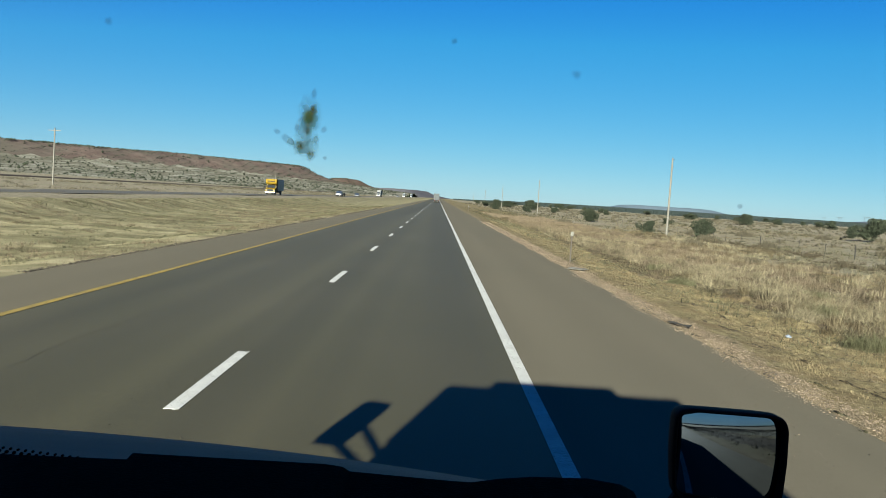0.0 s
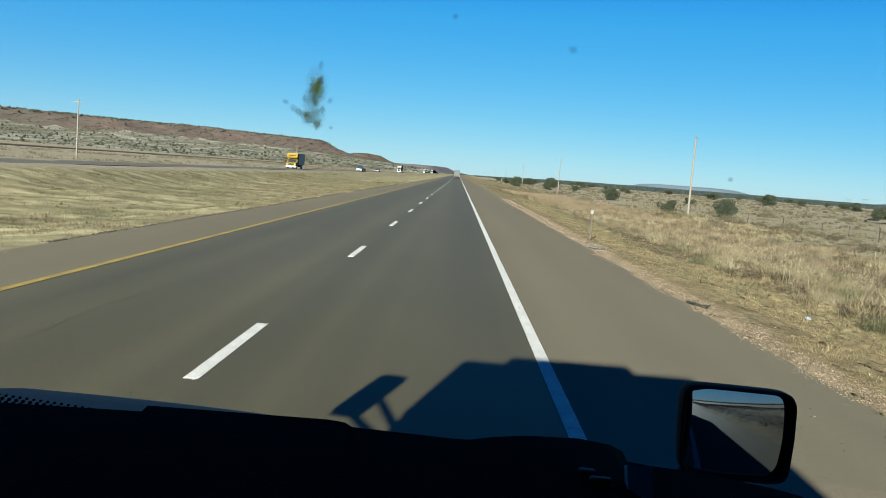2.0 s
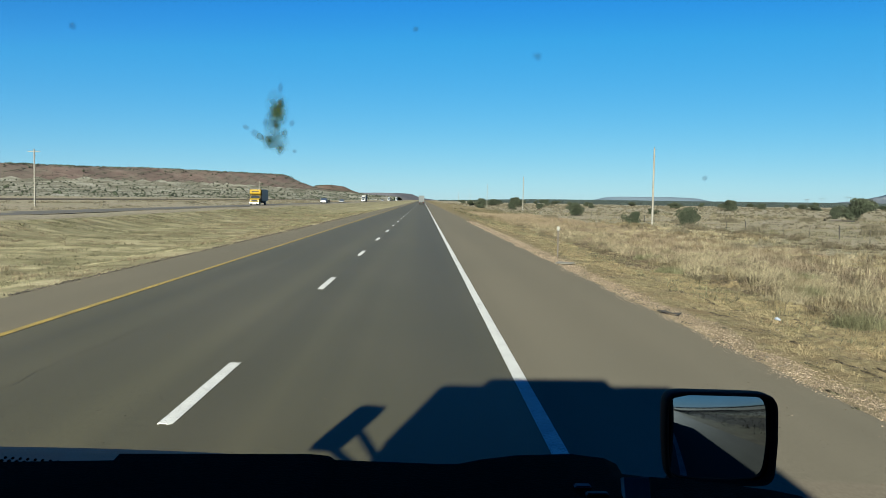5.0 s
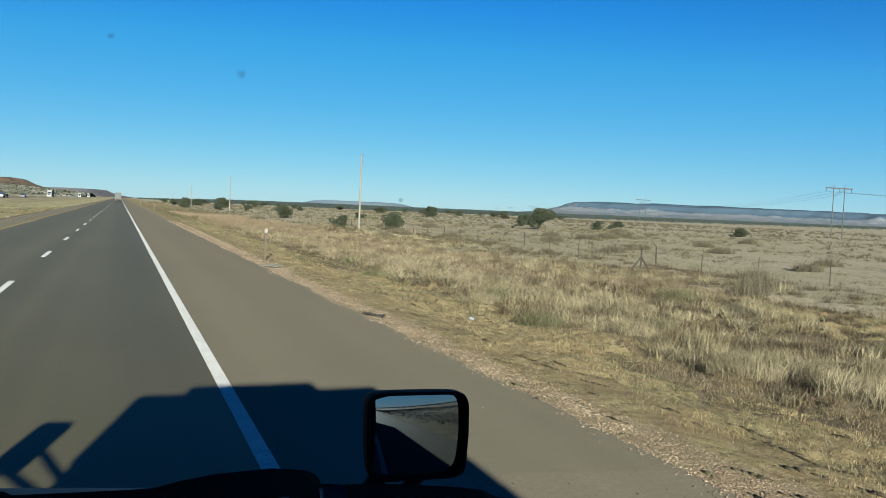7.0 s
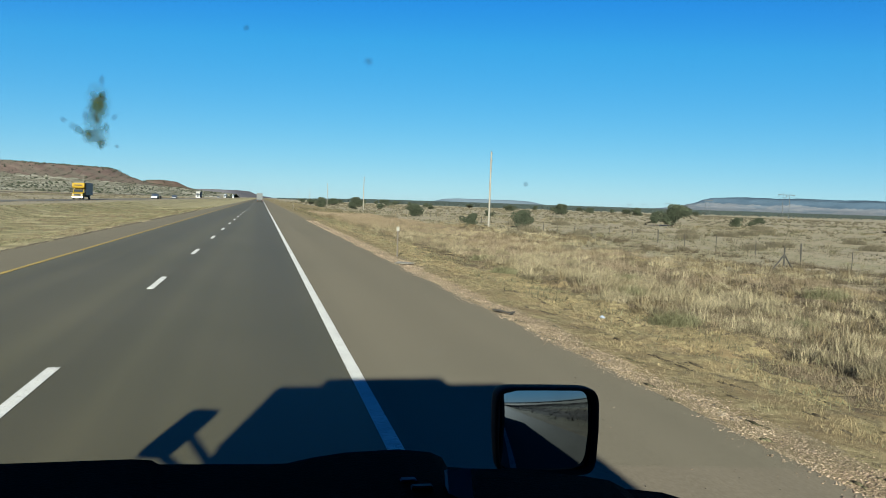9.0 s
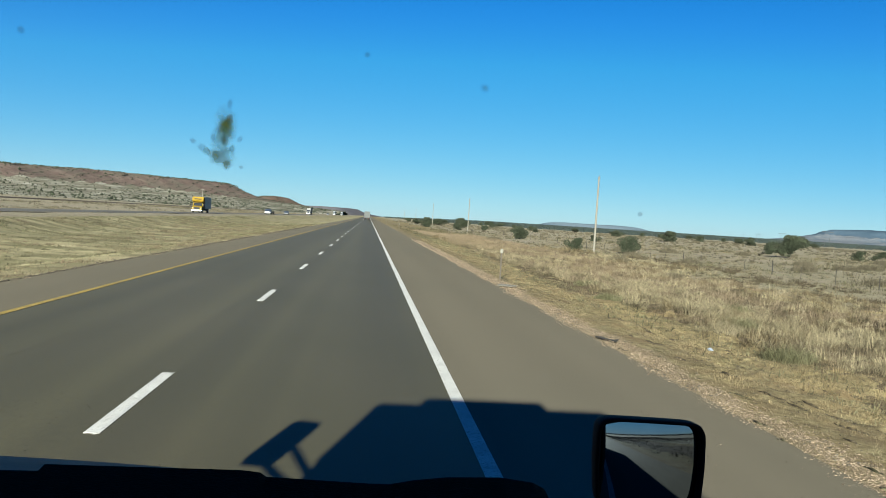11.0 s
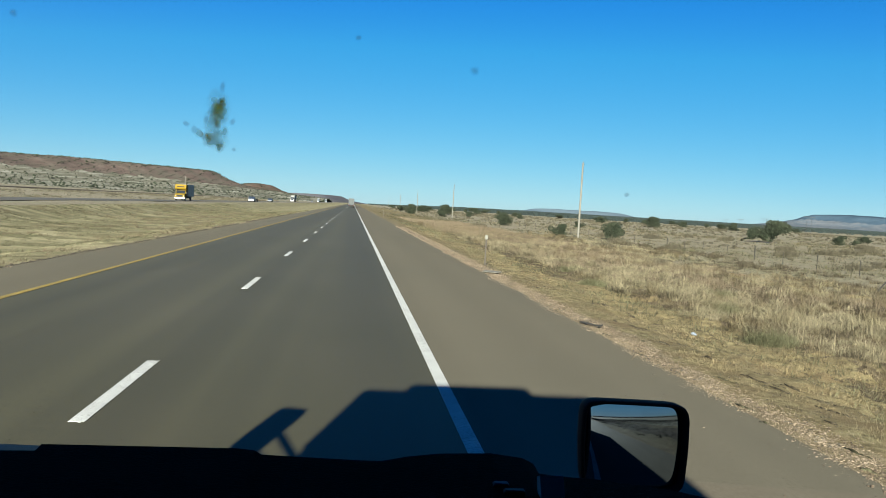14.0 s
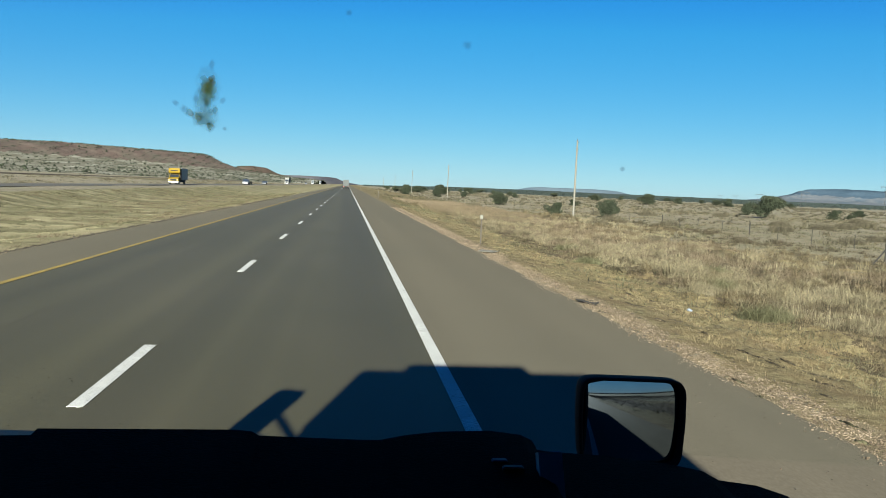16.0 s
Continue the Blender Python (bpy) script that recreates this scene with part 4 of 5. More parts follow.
scatter("rim_junipers", lumps(rim_x, rim_y, rgz[iy, ix] - 0.6, rng.uniform(0.9, 2.0, 900), rng, 0.9, True), M_JUNIPER, "fringe of dark junipers on the mesa rim", "shrubs")


# ---- wear on the asphalt ----
def crack(x0, y0, y1, seed, width):
    """A long jagged crack filled with dark tar."""
    g = random.Random(seed)
    bm, prev, px, yy = bmesh.new(), None, x0, y0
    while yy < y1:
        w = width * g.uniform(0.35, 1.3)
        pair = [bm.verts.new((px - w, yy, 0.003)), bm.verts.new((px + w, yy, 0.003))]
        if prev:
            bm.faces.new((prev[0], prev[1], pair[1], pair[0]))
        prev = pair
        px += g.uniform(-0.035, 0.035) + 0.10 * (x0 - px)
        yy += g.uniform(0.10, 0.30)
    return tagged(part("road_crack", bm, M_TAR), "long jagged dark crack in the worn asphalt", "crack", kind="structure")


crack(-4.75, 9, 14, 1, 0.0028)
crack(-5.1, 26, 36, 2, 0.006)
n = 380
y = 5 + 45 * rng.random(n) ** 1.6
x = np.where(rng.random(n) < 0.65, rng.uniform(2.6, EDGE_R, n), rng.uniform(EDGE_L, 2.6, n))
r = rng.uniform(0.003, 0.009, n) * (1 + 0.02 * y)
u, v = rng.uniform(-6.2, -1.6, 420), 4.5 + 10 * rng.random(420) ** 1.5
k = value_noise(u, v, 1.4, 81) > -0.1
x, y, r = np.append(x, u[k]), np.append(y, v[k]), np.append(r, rng.uniform(0.003, 0.011, k.sum()))
scatter("loose_stones", lumps(x, y, -r * 0.1, r, rng, 0.6), M_DARKSTONE, "small loose dark stones on the asphalt", "stones")

u, v = rng.uniform(-5.9, -1.0, 3600), 4.4 + 7.5 * rng.random(3600) ** 1.3
k = value_noise(u, v, 0.9, 83) + 0.6 * value_noise(u, v, 2.5, 84) > 0.25
u, v = u[k], v[k]
r = rng.uniform(0.0025, 0.0065, len(u))
scatter("exposed_aggregate", lumps(u, v, -r * 0.45, r, rng, 0.6), M_DARKSTONE, "coarse stones showing in patches of worn asphalt", "stones")

n = 420
y = 4 + 55 * rng.random(n) ** 1.6
x = EDGE_R - 1.3 * rng.random(n) ** 2.2
r = rng.uniform(0.003, 0.009, n) * (1 + 0.018 * y)
scatter("scattered_pebbles", lumps(x, y, -r * 0.1 - 0.004, r, rng, 0.6), M_GRAVEL, "small tan pebbles strewn on the paved shoulder", "gravel")

# ---- the vehicle that the camera rides in ----
CAB_L, CAB_R = -1.88, 0.86
van = thing("camper_truck", "long grey camper truck with a dark cab on asphalt", "truck")


def shell():
    """Roof, floor, side walls and rear wall; open at the front."""
    bm = box(CAB_L, CAB_R, -19.0, 0.56, 2.58, 2.64, 0.02)
    box(CAB_L, CAB_R, -19.0, 0.5, 0.55, 0.65, 0, bm)
    box(CAB_L, CAB_L + 0.04, -19.0, 0.58, 0.65, 2.58, 0, bm)
    box(CAB_R - 0.04, CAB_R, -19.0, 0.50, 0.65, 2.58, 0, bm)
    box(CAB_L + 0.04, CAB_R - 0.04, -19.0, -18.95, 0.65, 2.58, 0, bm)
    box(CAB_L + 0.04, CAB_R - 0.04, -1.3, -1.25, 0.65, 2.58, 0, bm)
    return bm


part("body", shell(), M_HOOD, van, "grey painted body shell")
part("roof_pod", box(-1.41, 0.11, -2.2, 0.62, 2.641, 2.74, 0.05), M_HOOD, van)
for sx in (CAB_L + 0.02, CAB_R - 0.02):
    part("windscreen_pillar", tube((sx, 0.60, 1.93), (sx, 0.47, 2.6), 0.04), M_BLACK, van)


def hood_mesh():
    prof = [(0.80, 1.70), (1.2, 1.66), (1.6, 1.60), (2.0, 1.535), (2.3, 1.475), (2.48, 1.435), (2.60, 1.38), (2.70, 1.28), (2.76, 1.1), (2.78, 0.62)]
    xs = np.linspace(CAB_L + 0.12, CAB_R - 0.06, 25)
    bm = bmesh.new()
    rows = []
    for xx in xs:
        e = (xx - CAB_L) / (CAB_R - CAB_L)
        lift = 0.045 - 0.100 * e - 0.10 * max(0, abs(2 * e - 1) - 0.8) / 0.2 * (1 if e > 0.5 else 0.4)
        narrow = lambda yy: (xx + 0.5) * (1 - 0.30 * min(1, max(0, (yy - 0.8) / 1.5))) - 0.5
        rows.append([bm.verts.new((narrow(yy), yy - 0.10 * (2 * e - 1) ** 2 * (yy > 2.2), zz + (lift if zz > 0.7 else 0))) for yy, zz in prof])
    for a, b in zip(rows, rows[1:]):
        for k in range(len(prof) - 1):
            bm.faces.new((a[k], b[k], b[k + 1], a[k + 1]))
    for row in (rows[0], rows[-1]):
        low = [bm.verts.new((row[0].co.x, 0.8, 0.62))]
        bm.faces.new(row + low)
    bmesh.ops.recalc_face_normals(bm, faces=bm.faces)
    return bm


part("hood", hood_mesh(), M_HOOD, van, "dusty blue-grey hood", True)
part("firewall", box(CAB_L + 0.04, CAB_R - 0.04, 0.74, 0.79, 0.65, 1.72), M_BLACK, van)
part("front_axle", tube((CAB_L + 0.12, 1.7, 0.46), (CAB_R - 0.12, 1.7, 0.46), 0.07), M_TYRE, van)


def wheel(parent, x, y, r, w):
    t = part("wheel", tube((x - w / 2, y, r), (x + w / 2, y, r), r, n=28), M_TYRE, parent, "black rubber tyre on a pale rim")
    part("rim", tube((x - w / 2 - 0.01, y, r), (x + w / 2 + 0.01, y, r), r * 0.55, n=20), M_STEEL, t)
    return t


for wx in (CAB_L + 0.18, CAB_R - 0.18):
    for wy in (1.7, -13.6, -15.0):
        wheel(van, wx, wy, 0.46, 0.28)

# the dashboard: bearings and drops of its front edge as the occupant sees them
DASH_Y = 0.72
DASH_TOP = [(-1.20, 0.33), (-0.60, 0.318), (-0.350, 0.313), (-0.344, 0.305), (-0.12, 0.304), (-0.098, 0.306), (-0.09, 0.311), (0.03, 0.315), (0.055, 0.315), (0.085, 0.309),
            (0.125, 0.304), (0.19, 0.302), (0.23, 0.307), (0.245, 0.314), (0.252, 0.326), (0.270, 0.328), (0.277, 0.329), (0.33, 0.332), (0.435, 0.345), (0.47, 0.352), (0.493, 0.364), (0.545, 0.371), (0.589, 0.385), (0.64, 0.42), (0.72, 0.50), (0.80, 0.60)]


def dash_mesh():
    bm = bmesh.new()
    rows = []
    for bx, drop in DASH_TOP:
        zt = 2.2 - drop * DASH_Y
        rows.append([bm.verts.new((bx * DASH_Y, yy, zz)) for yy, zz in ((DASH_Y, 1.60), (DASH_Y + 0.004, zt - 0.012), (DASH_Y - 0.004, zt), (DASH_Y - 0.05, zt - 0.004), (0.40, zt - 0.03), (0.26, zt - 0.07), (0.22, 1.55))])
    for a, b in zip(rows, rows[1:]):
        for k in range(6):
            bm.faces.new((a[k], b[k], b[k + 1], a[k + 1]))
    bmesh.ops.recalc_face_normals(bm, faces=bm.faces)
    return bm


dash = part("dashboard", dash_mesh(), M_BLACK, van, "matte black dashboard top with a raised hump")
# solid strip modelled in place of the reflection of a pillar
part("reflection_strip", prism([(0.606, 1.93), (0.640, 1.988), (0.650, 1.984), (0.622, 1.93)], 0.164, 0.1835), M_GREYREFLECT, dash, "dull grey upright strip standing for a pillar's reflection")
# two small coloured blocks imitate faint smudged reflections above the dash
part("reflection_block", box(0.128, 0.141, 0.646, 0.654, 1.972, 1.9785, 0.001), M_BLUEREFLECT, dash, "small blue block standing for a smudged reflection")
part("reflection_block", box(0.134, 0.151, 0.630, 0.637, 1.972, 1.9785, 0.001), M_PALEREFLECT, dash, "small pale block standing for a smudged reflection")


def glass_mesh():
    """The windscreen: a slightly bowed, raked sheet with thickness."""
    bm = bmesh.new()
    n, rows = 16, []
    for off in (0.0, 0.006):
        layer = []
        for j in range(7):
            k = j / 6
            layer.append([bm.verts.new((CAB_L + 0.05 + (CAB_R - CAB_L - 0.10) * i / n, 0.63 - 0.20 * k + off + 0.17 * math.sin(math.pi * i / n) ** 0.6, 1.95 + 0.63 * k)) for i in range(n + 1)])
        rows.append(layer)
    for layer in rows:
        for j in range(6):
            for i in range(n):
                bm.faces.new((layer[j][i], layer[j][i + 1], layer[j + 1][i + 1], layer[j + 1][i]))
    return bm


screen = part("windscreen", glass_mesh(), M_GLASS, van, "clear raked windscreen")
screen.visible_shadow = False
# printed dots along the lower edge of the glass
for row in range(3):
    for k in range(26):
        dx = -0.43 + 0.0065 * k + 0.003 * (row % 2)
        c = Vector((dx * 1.0, 0.745, 1.9655 + 0.0034 * row - 0.05 * (k / 26) * 0.25))
        r = 0.0019 - 0.0004 * row
        part("frit_dot", tube(c, c + Vector((0, 0.002, 0)), r, n=8), M_BLACK, screen)


def door_mirror(x0, x1, z0, z1, y, aim):
    """A rounded housing with a bowed mirror glass set into it, on a bent arm."""
    bm = bmesh.new()
    w, h, n = (x1 - x0) / 2, (z1 - z0) / 2, 40
    cx, cz = (x0 + x1) / 2, (z0 + z1) / 2
    rings = []
    turn = Vector((0, -1, 0)).rotation_difference(aim).to_matrix()
    for scale, dy in ((0.915, 0.012), (0.935, -0.010), (0.98, -0.016), (1.0, 0.0), (0.99, 0.04), (0.90, 0.10), (0.72, 0.14), (0.35, 0.16)):
        ring = []
        for i in range(n):
            a = 2 * math.pi * i / n
            c, s = math.cos(a), math.sin(a)
            ex = math.copysign(abs(c) ** 0.26, c)
            ez = math.copysign(abs(s) ** 0.26, s)
            off = Vector((w * scale * ex * (1 - 0.05 * (ez < 0) * abs(ez)), 0, h * scale * ez - 0.02 * ex * h))
            ring.append(bm.verts.new((cx + off.x, y + dy + (turn @ off).y, cz + off.z)))
        rings.append(ring)
    for a, b in zip(rings, rings[1:]):
        for i in range(n):
            bm.faces.new((a[i], a[(i + 1) % n], b[(i + 1) % n], b[i]))
    bm.faces.new(rings[-1])
    bmesh.ops.recalc_face_normals(bm, faces=bm.faces)
    ob = part("mirror", bm, M_HOUSING, van, "rounded black mirror housing", True)
    g = bmesh.new()
    nx, nz, R = 14, 12, 1.15
    grid = []
    for j in range(nz + 1):
        row = []
        for i in range(nx + 1):
            u, v = (2 * i / nx - 1), (2 * j / nz - 1)
            k = 1 - 0.10 * max(0, abs(u) + abs(v) - 1.55) / 0.45
            p = Vector((u * w * 0.915 * k, 0, v * h * 0.915 * k))
            bow = R - math.sqrt(R * R - p.x ** 2 - p.z ** 2)
            q = turn @ Vector((p.x, bow, p.z))
            row.append(g.verts.new((cx + p.x, y + q.y * 0.999 + 0.004, cz + p.z)))
        grid.append(row)
    for j in range(nz):
        for i in range(nx):
            g.faces.new((grid[j][i], grid[j][i + 1], grid[j + 1][i + 1], grid[j + 1][i]))
    part("mirror_glass", g, M_MIRROR, ob, "bowed mirror glass", True)
    return ob


view = Vector((0.87, 2.4, -0.68)).normalized()
back = Vector((math.sin(radians(19)), -math.cos(radians(19)), -math.sin(radians(10.2)))).normalized()
right_mirror = door_mirror(0.720, 1.054, 1.375, 1.648, 2.40, (back - view).normalized())
part("mirror_arm", tube((0.80, 2.47, 1.39), (0.70, 2.42, 1.28), 0.03, bm=tube((0.95, 2.47, 1.39), (0.72, 2.36, 1.24), 0.022)), M_HOUSING, right_mirror)
part("mirror_foot", box(0.36, 0.80, 2.30, 2.50, 1.16, 1.30, 0.03), M_HOUSING, right_mirror)
left_mirror = door_mirror(-2.09, -1.79, 1.34, 1.80, 2.46, Vector((-0.1, -1, 0)).normalized())
part("mirror_arm", tube((-1.86, 2.5, 1.55), (-1.42, 2.30, 1.32), 0.03, bm=tube((-1.92, 2.5, 1.38), (-1.42, 2.2, 1.22), 0.03)), M_HOUSING, left_mirror)


# ---- the insect splat and specks on the windscreen ----
def glass_y(z):
    return 0.63 - 0.20 * (z - 1.95) / 0.63 + 0.158


def blot(name, x, z, r, mat, parent, long=1.0, tilt=0.0, seed=0):
    g = random.Random(seed)
    bm = bmesh.new()
    n = 18
    ring = []
    for i in range(n):
        a = 2 * math.pi * i / n
        k = r * g.uniform(0.72, 1.22)
        px, pz = math.cos(a) * k, math.sin(a) * k * long
        c, s = math.cos(tilt), math.sin(tilt)
        zz = z + px * s + pz * c
        ring.append((x + px * c - pz * s, zz))
    mid = bm.verts.new((x, glass_y(z) - 0.004, z))
    vs = [bm.verts.new((a, glass_y(b) - 0.002, b)) for a, b in ring]
    for i in range(n):
        bm.faces.new((mid, vs[i], vs[(i + 1) % n]))
    ob = part(name, bm, mat, parent)
    ob.visible_shadow = False
    return ob


splat = thing("insect_splat", "dried yellow-brown insect splat smeared on the windscreen", "splat")
SX, SZ = -0.1135, 2.2575      # middle of the splat
MM = 0.00043
S_CORE, S_DARK = smear("splat_core", (1.0, 0.68, 0.04), 0.9), smear("splat_dark", (0.85, 0.52, 0.07), 0.75)
S_MID, S_THIN = smear("splat_film", (1.0, 0.88, 0.42), 0.5), smear("splat_thin", (0.5, 0.58, 0.56), 0.34)
SPLAT = [(9, 27, 15, S_CORE, 1.4, .1), (15, 38, 8, S_DARK, 1.5, .3), (-9, -31, 15, S_DARK, 1.1, .6), (10, -44, 11, S_DARK, 1.2, .2), (2, -30, 28, S_MID, 1.1, .3), (4, -4, 21, S_MID, 1.9, -.2), (6, 12, 16, S_MID, 1.8, 0), (5, -2, 7, S_DARK, 1.6, 0),
         (-14, 3, 8, S_THIN, 1.3, 0), (22, -16, 8, S_MID, 1.6, .3), (9, 28, 27, S_MID, 1.4, 0), (38, -48, 5, S_THIN, 1, 0), (-36, -16, 7, S_THIN, 1.6, .9), (-27, -24, 9, S_MID, 1.6, .9),
         (-50, -6, 5, S_THIN, 2.0, .9), (17, 62, 5, S_THIN, 3.2, -.3), (36, 4, 5, S_THIN, 2.2, -.8)]
for i, (dx, dz, r, m, lg, tl) in enumerate(SPLAT):
    blot("blot", SX + dx * MM, SZ + dz * MM, r * MM, m, splat, lg, tl, i)
for dx, dz, r in ((-0.262, 0.128, 5), (0.095, 0.112, 6), (0.0, 0.13, 4), (0.24, 0.02, 4)):
    e = thing("glass_speck", "small faint grey dirt speck on the windscreen", "speck", "specks on the windscreen")
    blot("dot", dx, 2.2 + dz, r * MM * 1.7, S_THIN, e, 1, 0, 3)


# ---- beside the road ----
def on_ground(x, y):
    return float(ground_z(x, y))


def utility_pole(x, y, tall, label, arm=True, kind="utility_pole"):
    z = on_ground(x, y)
    e = thing(kind, label, "utility pole", "roadside poles", at=(x, y, z))
    part("pole", tube((0, 0, -0.3), (0.03, 0, tall), 0.16, 0.10, 12), M_POLE, e)
    for k, h in enumerate((tall - 0.25, tall - 1.2)):
        part("insulator", tube((0.10, 0, h), (0.28, 0, h + 0.10), 0.035, 0.05, 8), M_FARPOLE, e)
    part("cap", tube((0.03, 0, tall), (0.03, 0, tall + 0.22), 0.05, 0.03, 8), M_FARPOLE, e)
    if arm:
        part("crossarm", box(-1.1, 1.1, -0.06, 0.06, tall - 0.5, tall - 0.38, 0.01), M_POLE, e)
    return e


for k, py in enumerate((112, 262, 405, 560, 730)):
    utility_pole(31.0 + 0.4 * (k % 2), py, 10.4 + 0.3 * (k % 3), "tall slim weathered wooden utility pole in dry grass", False)
utility_pole(-69, 150, 10.0, "wooden utility pole with a crossarm beyond the opposite carriageway", True)
utility_pole(-82, 420, 10.0, "wooden utility pole with a crossarm beyond the opposite carriageway", True)


def h_frame(x, y, tall):
    e = thing("transmission_frame", "distant wooden H-frame power line structure on the plain", "power pole", "power line across the plain", at=(x, y, on_ground(x, y)))
    for s in (-2.1, 2.1):
        part("pole", tube((s, 0, -0.5), (s, 0, tall), 0.16, 0.10, 10), M_FARPOLE, e)
    part("crossarm", box(-5.2, 5.2, -0.12, 0.12, tall - 1.2, tall - 0.85, 0.02), M_FARPOLE, e)
    for s in (-4.8, 0, 4.8):
        part("insulator", tube((s, 0, tall - 2.1), (s, 0, tall - 1.2), 0.08, n=8), M_FARPOLE, e)
    part("brace", tube((-2.1, 0, tall - 3.5), (2.1, 0, tall - 1.3), 0.07, n=6), M_FARPOLE, e)
    return e


FRAMES = [(290, 20), (196, 186), (290, 420), (385, 670), (490, 950), (600, 1240), (710, 1530)]
for hx, hy in FRAMES:
    h_frame(hx, hy, 15.5)
line = thing("power_line", "thin dark power line wires strung between wooden frames", "power line")
for (ax, ay), (bx, by) in zip(FRAMES[:4], FRAMES[1:]):
    for off in (-4.8, 0.0, 4.8):
        knots = []
        for k in range(9):
            u = k / 8
            px, py = ax + (bx - ax) * u + off, ay + (by - ay) * u
            pz = (1 - u) * on_ground(ax, ay) + u * on_ground(bx, by) + 13.4 - 4 * 4.0 * u * (1 - u)
            knots.append((px, py, pz))
        bm = bmesh.new()
        for p0, p1 in zip(knots, knots[1:]):
            tube(p0, p1, 0.022, n=4, bm=bm)
        part("wire", bm, M_FARPOLE, line)


def delineator(x, y):
    e = thing("marker_post", "slim brown steel roadside marker post with a pale reflector", "marker post", "marker posts along the shoulder", at=(x, y, on_ground(x, y)))
    part("post", box(-0.03, 0.03, -0.015, 0.015, -0.2, 1.2, 0.004), M_RUSTSTEEL, e)
    part("reflector", box(-0.06, 0.06, -0.028, -0.016, 1.06, 1.23, 0.005), M_REFLECTOR, e, "pale white reflector")
    return e


for dy in (34, 150, 255, 360):
    delineator(5.55, dy)

fence = thing("wire_fence", "old wire fence on thin weathered posts across dry grass", "fence")
prev = None
for k in range(44):
    fy = 8 + 5.2 * k
    fx = 35.5 + 0.12 * math.sin(k * 1.7)
    fz = on_ground(fx, fy)
    part("post", tube((fx, fy, fz - 0.2), (fx + 0.03 * math.sin(k * 2.1), fy, fz + 1.15 + 0.08 * math.sin(k * 3.3)), 0.028 if k % 4 else 0.05, n=7), M_GREYWOOD, fence)
    if prev:
        for h in (0.35, 0.7, 1.05):
            part("wire", tube((prev[0], prev[1], prev[2] + h), (fx, fy, fz + h), 0.006, n=3), M_RUSTSTEEL, fence)
    prev = (fx, fy, fz)
bx, by = 28.4, 41.0
bz = on_ground(bx, by)
brace = thing("fence_brace", "dark wooden three-legged fence brace in the grass", "fence brace")
part("upright", tube((bx, by, bz - 0.1), (bx, by, bz + 1.35), 0.045, n=8), M_GREYWOOD, brace)
part("leg", tube((bx - 0.95, by - 0.2, bz), (bx, by, bz + 0.95), 0.04, n=8), M_GREYWOOD, brace)
part("leg", tube((bx + 0.85, by + 0.3, bz), (bx, by, bz + 0.95), 0.04, n=8), M_GREYWOOD, brace)


def crown_mesh(name, seed, wide, tall, leaf, count):
    """Many small leaf clumps in uneven lobes."""
    g = np.random.default_rng(seed)
    lobes = [(g.normal(0, 0.26), g.normal(0, 0.26), g.uniform(0.14, 0.76), g.uniform(0.24, 0.44)) for _ in range(16)]
    pick = g.integers(0, len(lobes), count)
    L = np.array(lobes)[pick]
    d = g.normal(0, 1, (count, 3))
    d /= np.linalg.norm(d, axis=1)[:, None]
    rad = L[:, 3] * g.uniform(0.45, 1.08, count) ** 0.4
    p = np.stack([L[:, 0], L[:, 1], L[:, 2]], 1) + d * rad[:, None] * np.array([1, 1, 0.62])
    p = p * np.array([wide, wide, tall])
    p[:, 2] = np.maximum(p[:, 2], tall * g.uniform(0.0, 0.12, count))
    a, b = g.normal(0, 1, (count, 3)), g.normal(0, 1, (count, 3))
    a *= leaf / np.linalg.norm(a, axis=1)[:, None]
    b *= leaf * 0.8 / np.linalg.norm(b, axis=1)[:, None]
    v = np.stack([p - a, p + a * 0.9, p + b, p - b * 0.8], 1).reshape(-1, 3)
    o = (np.arange(count) * 4)[:, None, None]
    f = (o + np.array([[0, 2, 1], [0, 1, 3]])[None]).reshape(-1, 3)
    return mesh_of(name, v.tolist(), f.tolist(), M_JUNIPER)


CROWNS = [crown_mesh("crown", s, 1.0, 1.0, 0.044, 5200) for s in (1, 2, 3, 4)]


def juniper(k, x, y, wide, tall):
    e = thing("juniper", "dark green bushy juniper standing in dry grassland", "juniper tree", "junipers on the plain", at=(x, y, on_ground(x, y)))
    bm = tube((0, 0, -0.1), (0.05 * wide, 0, 0.55 * tall), 0.09 * wide ** 0.5, 0.04, 8)
    for s in range(4):
        a = s * 1.7 + k
        tube((0, 0, 0.12 * tall), (0.28 * wide * math.cos(a), 0.28 * wide * math.sin(a), 0.62 * tall), 0.05, 0.02, 6, bm)
    part("trunk", bm, M_BARK, e)
    c = new("crown", CROWNS[k % 4])
    c.parent = e
    c.matrix_basis = Matrix.Rotation(k * 1.3, 4, "Z") @ Matrix.Diagonal((wide * 0.56, wide * 0.56, tall * 0.96, 1))
    return e


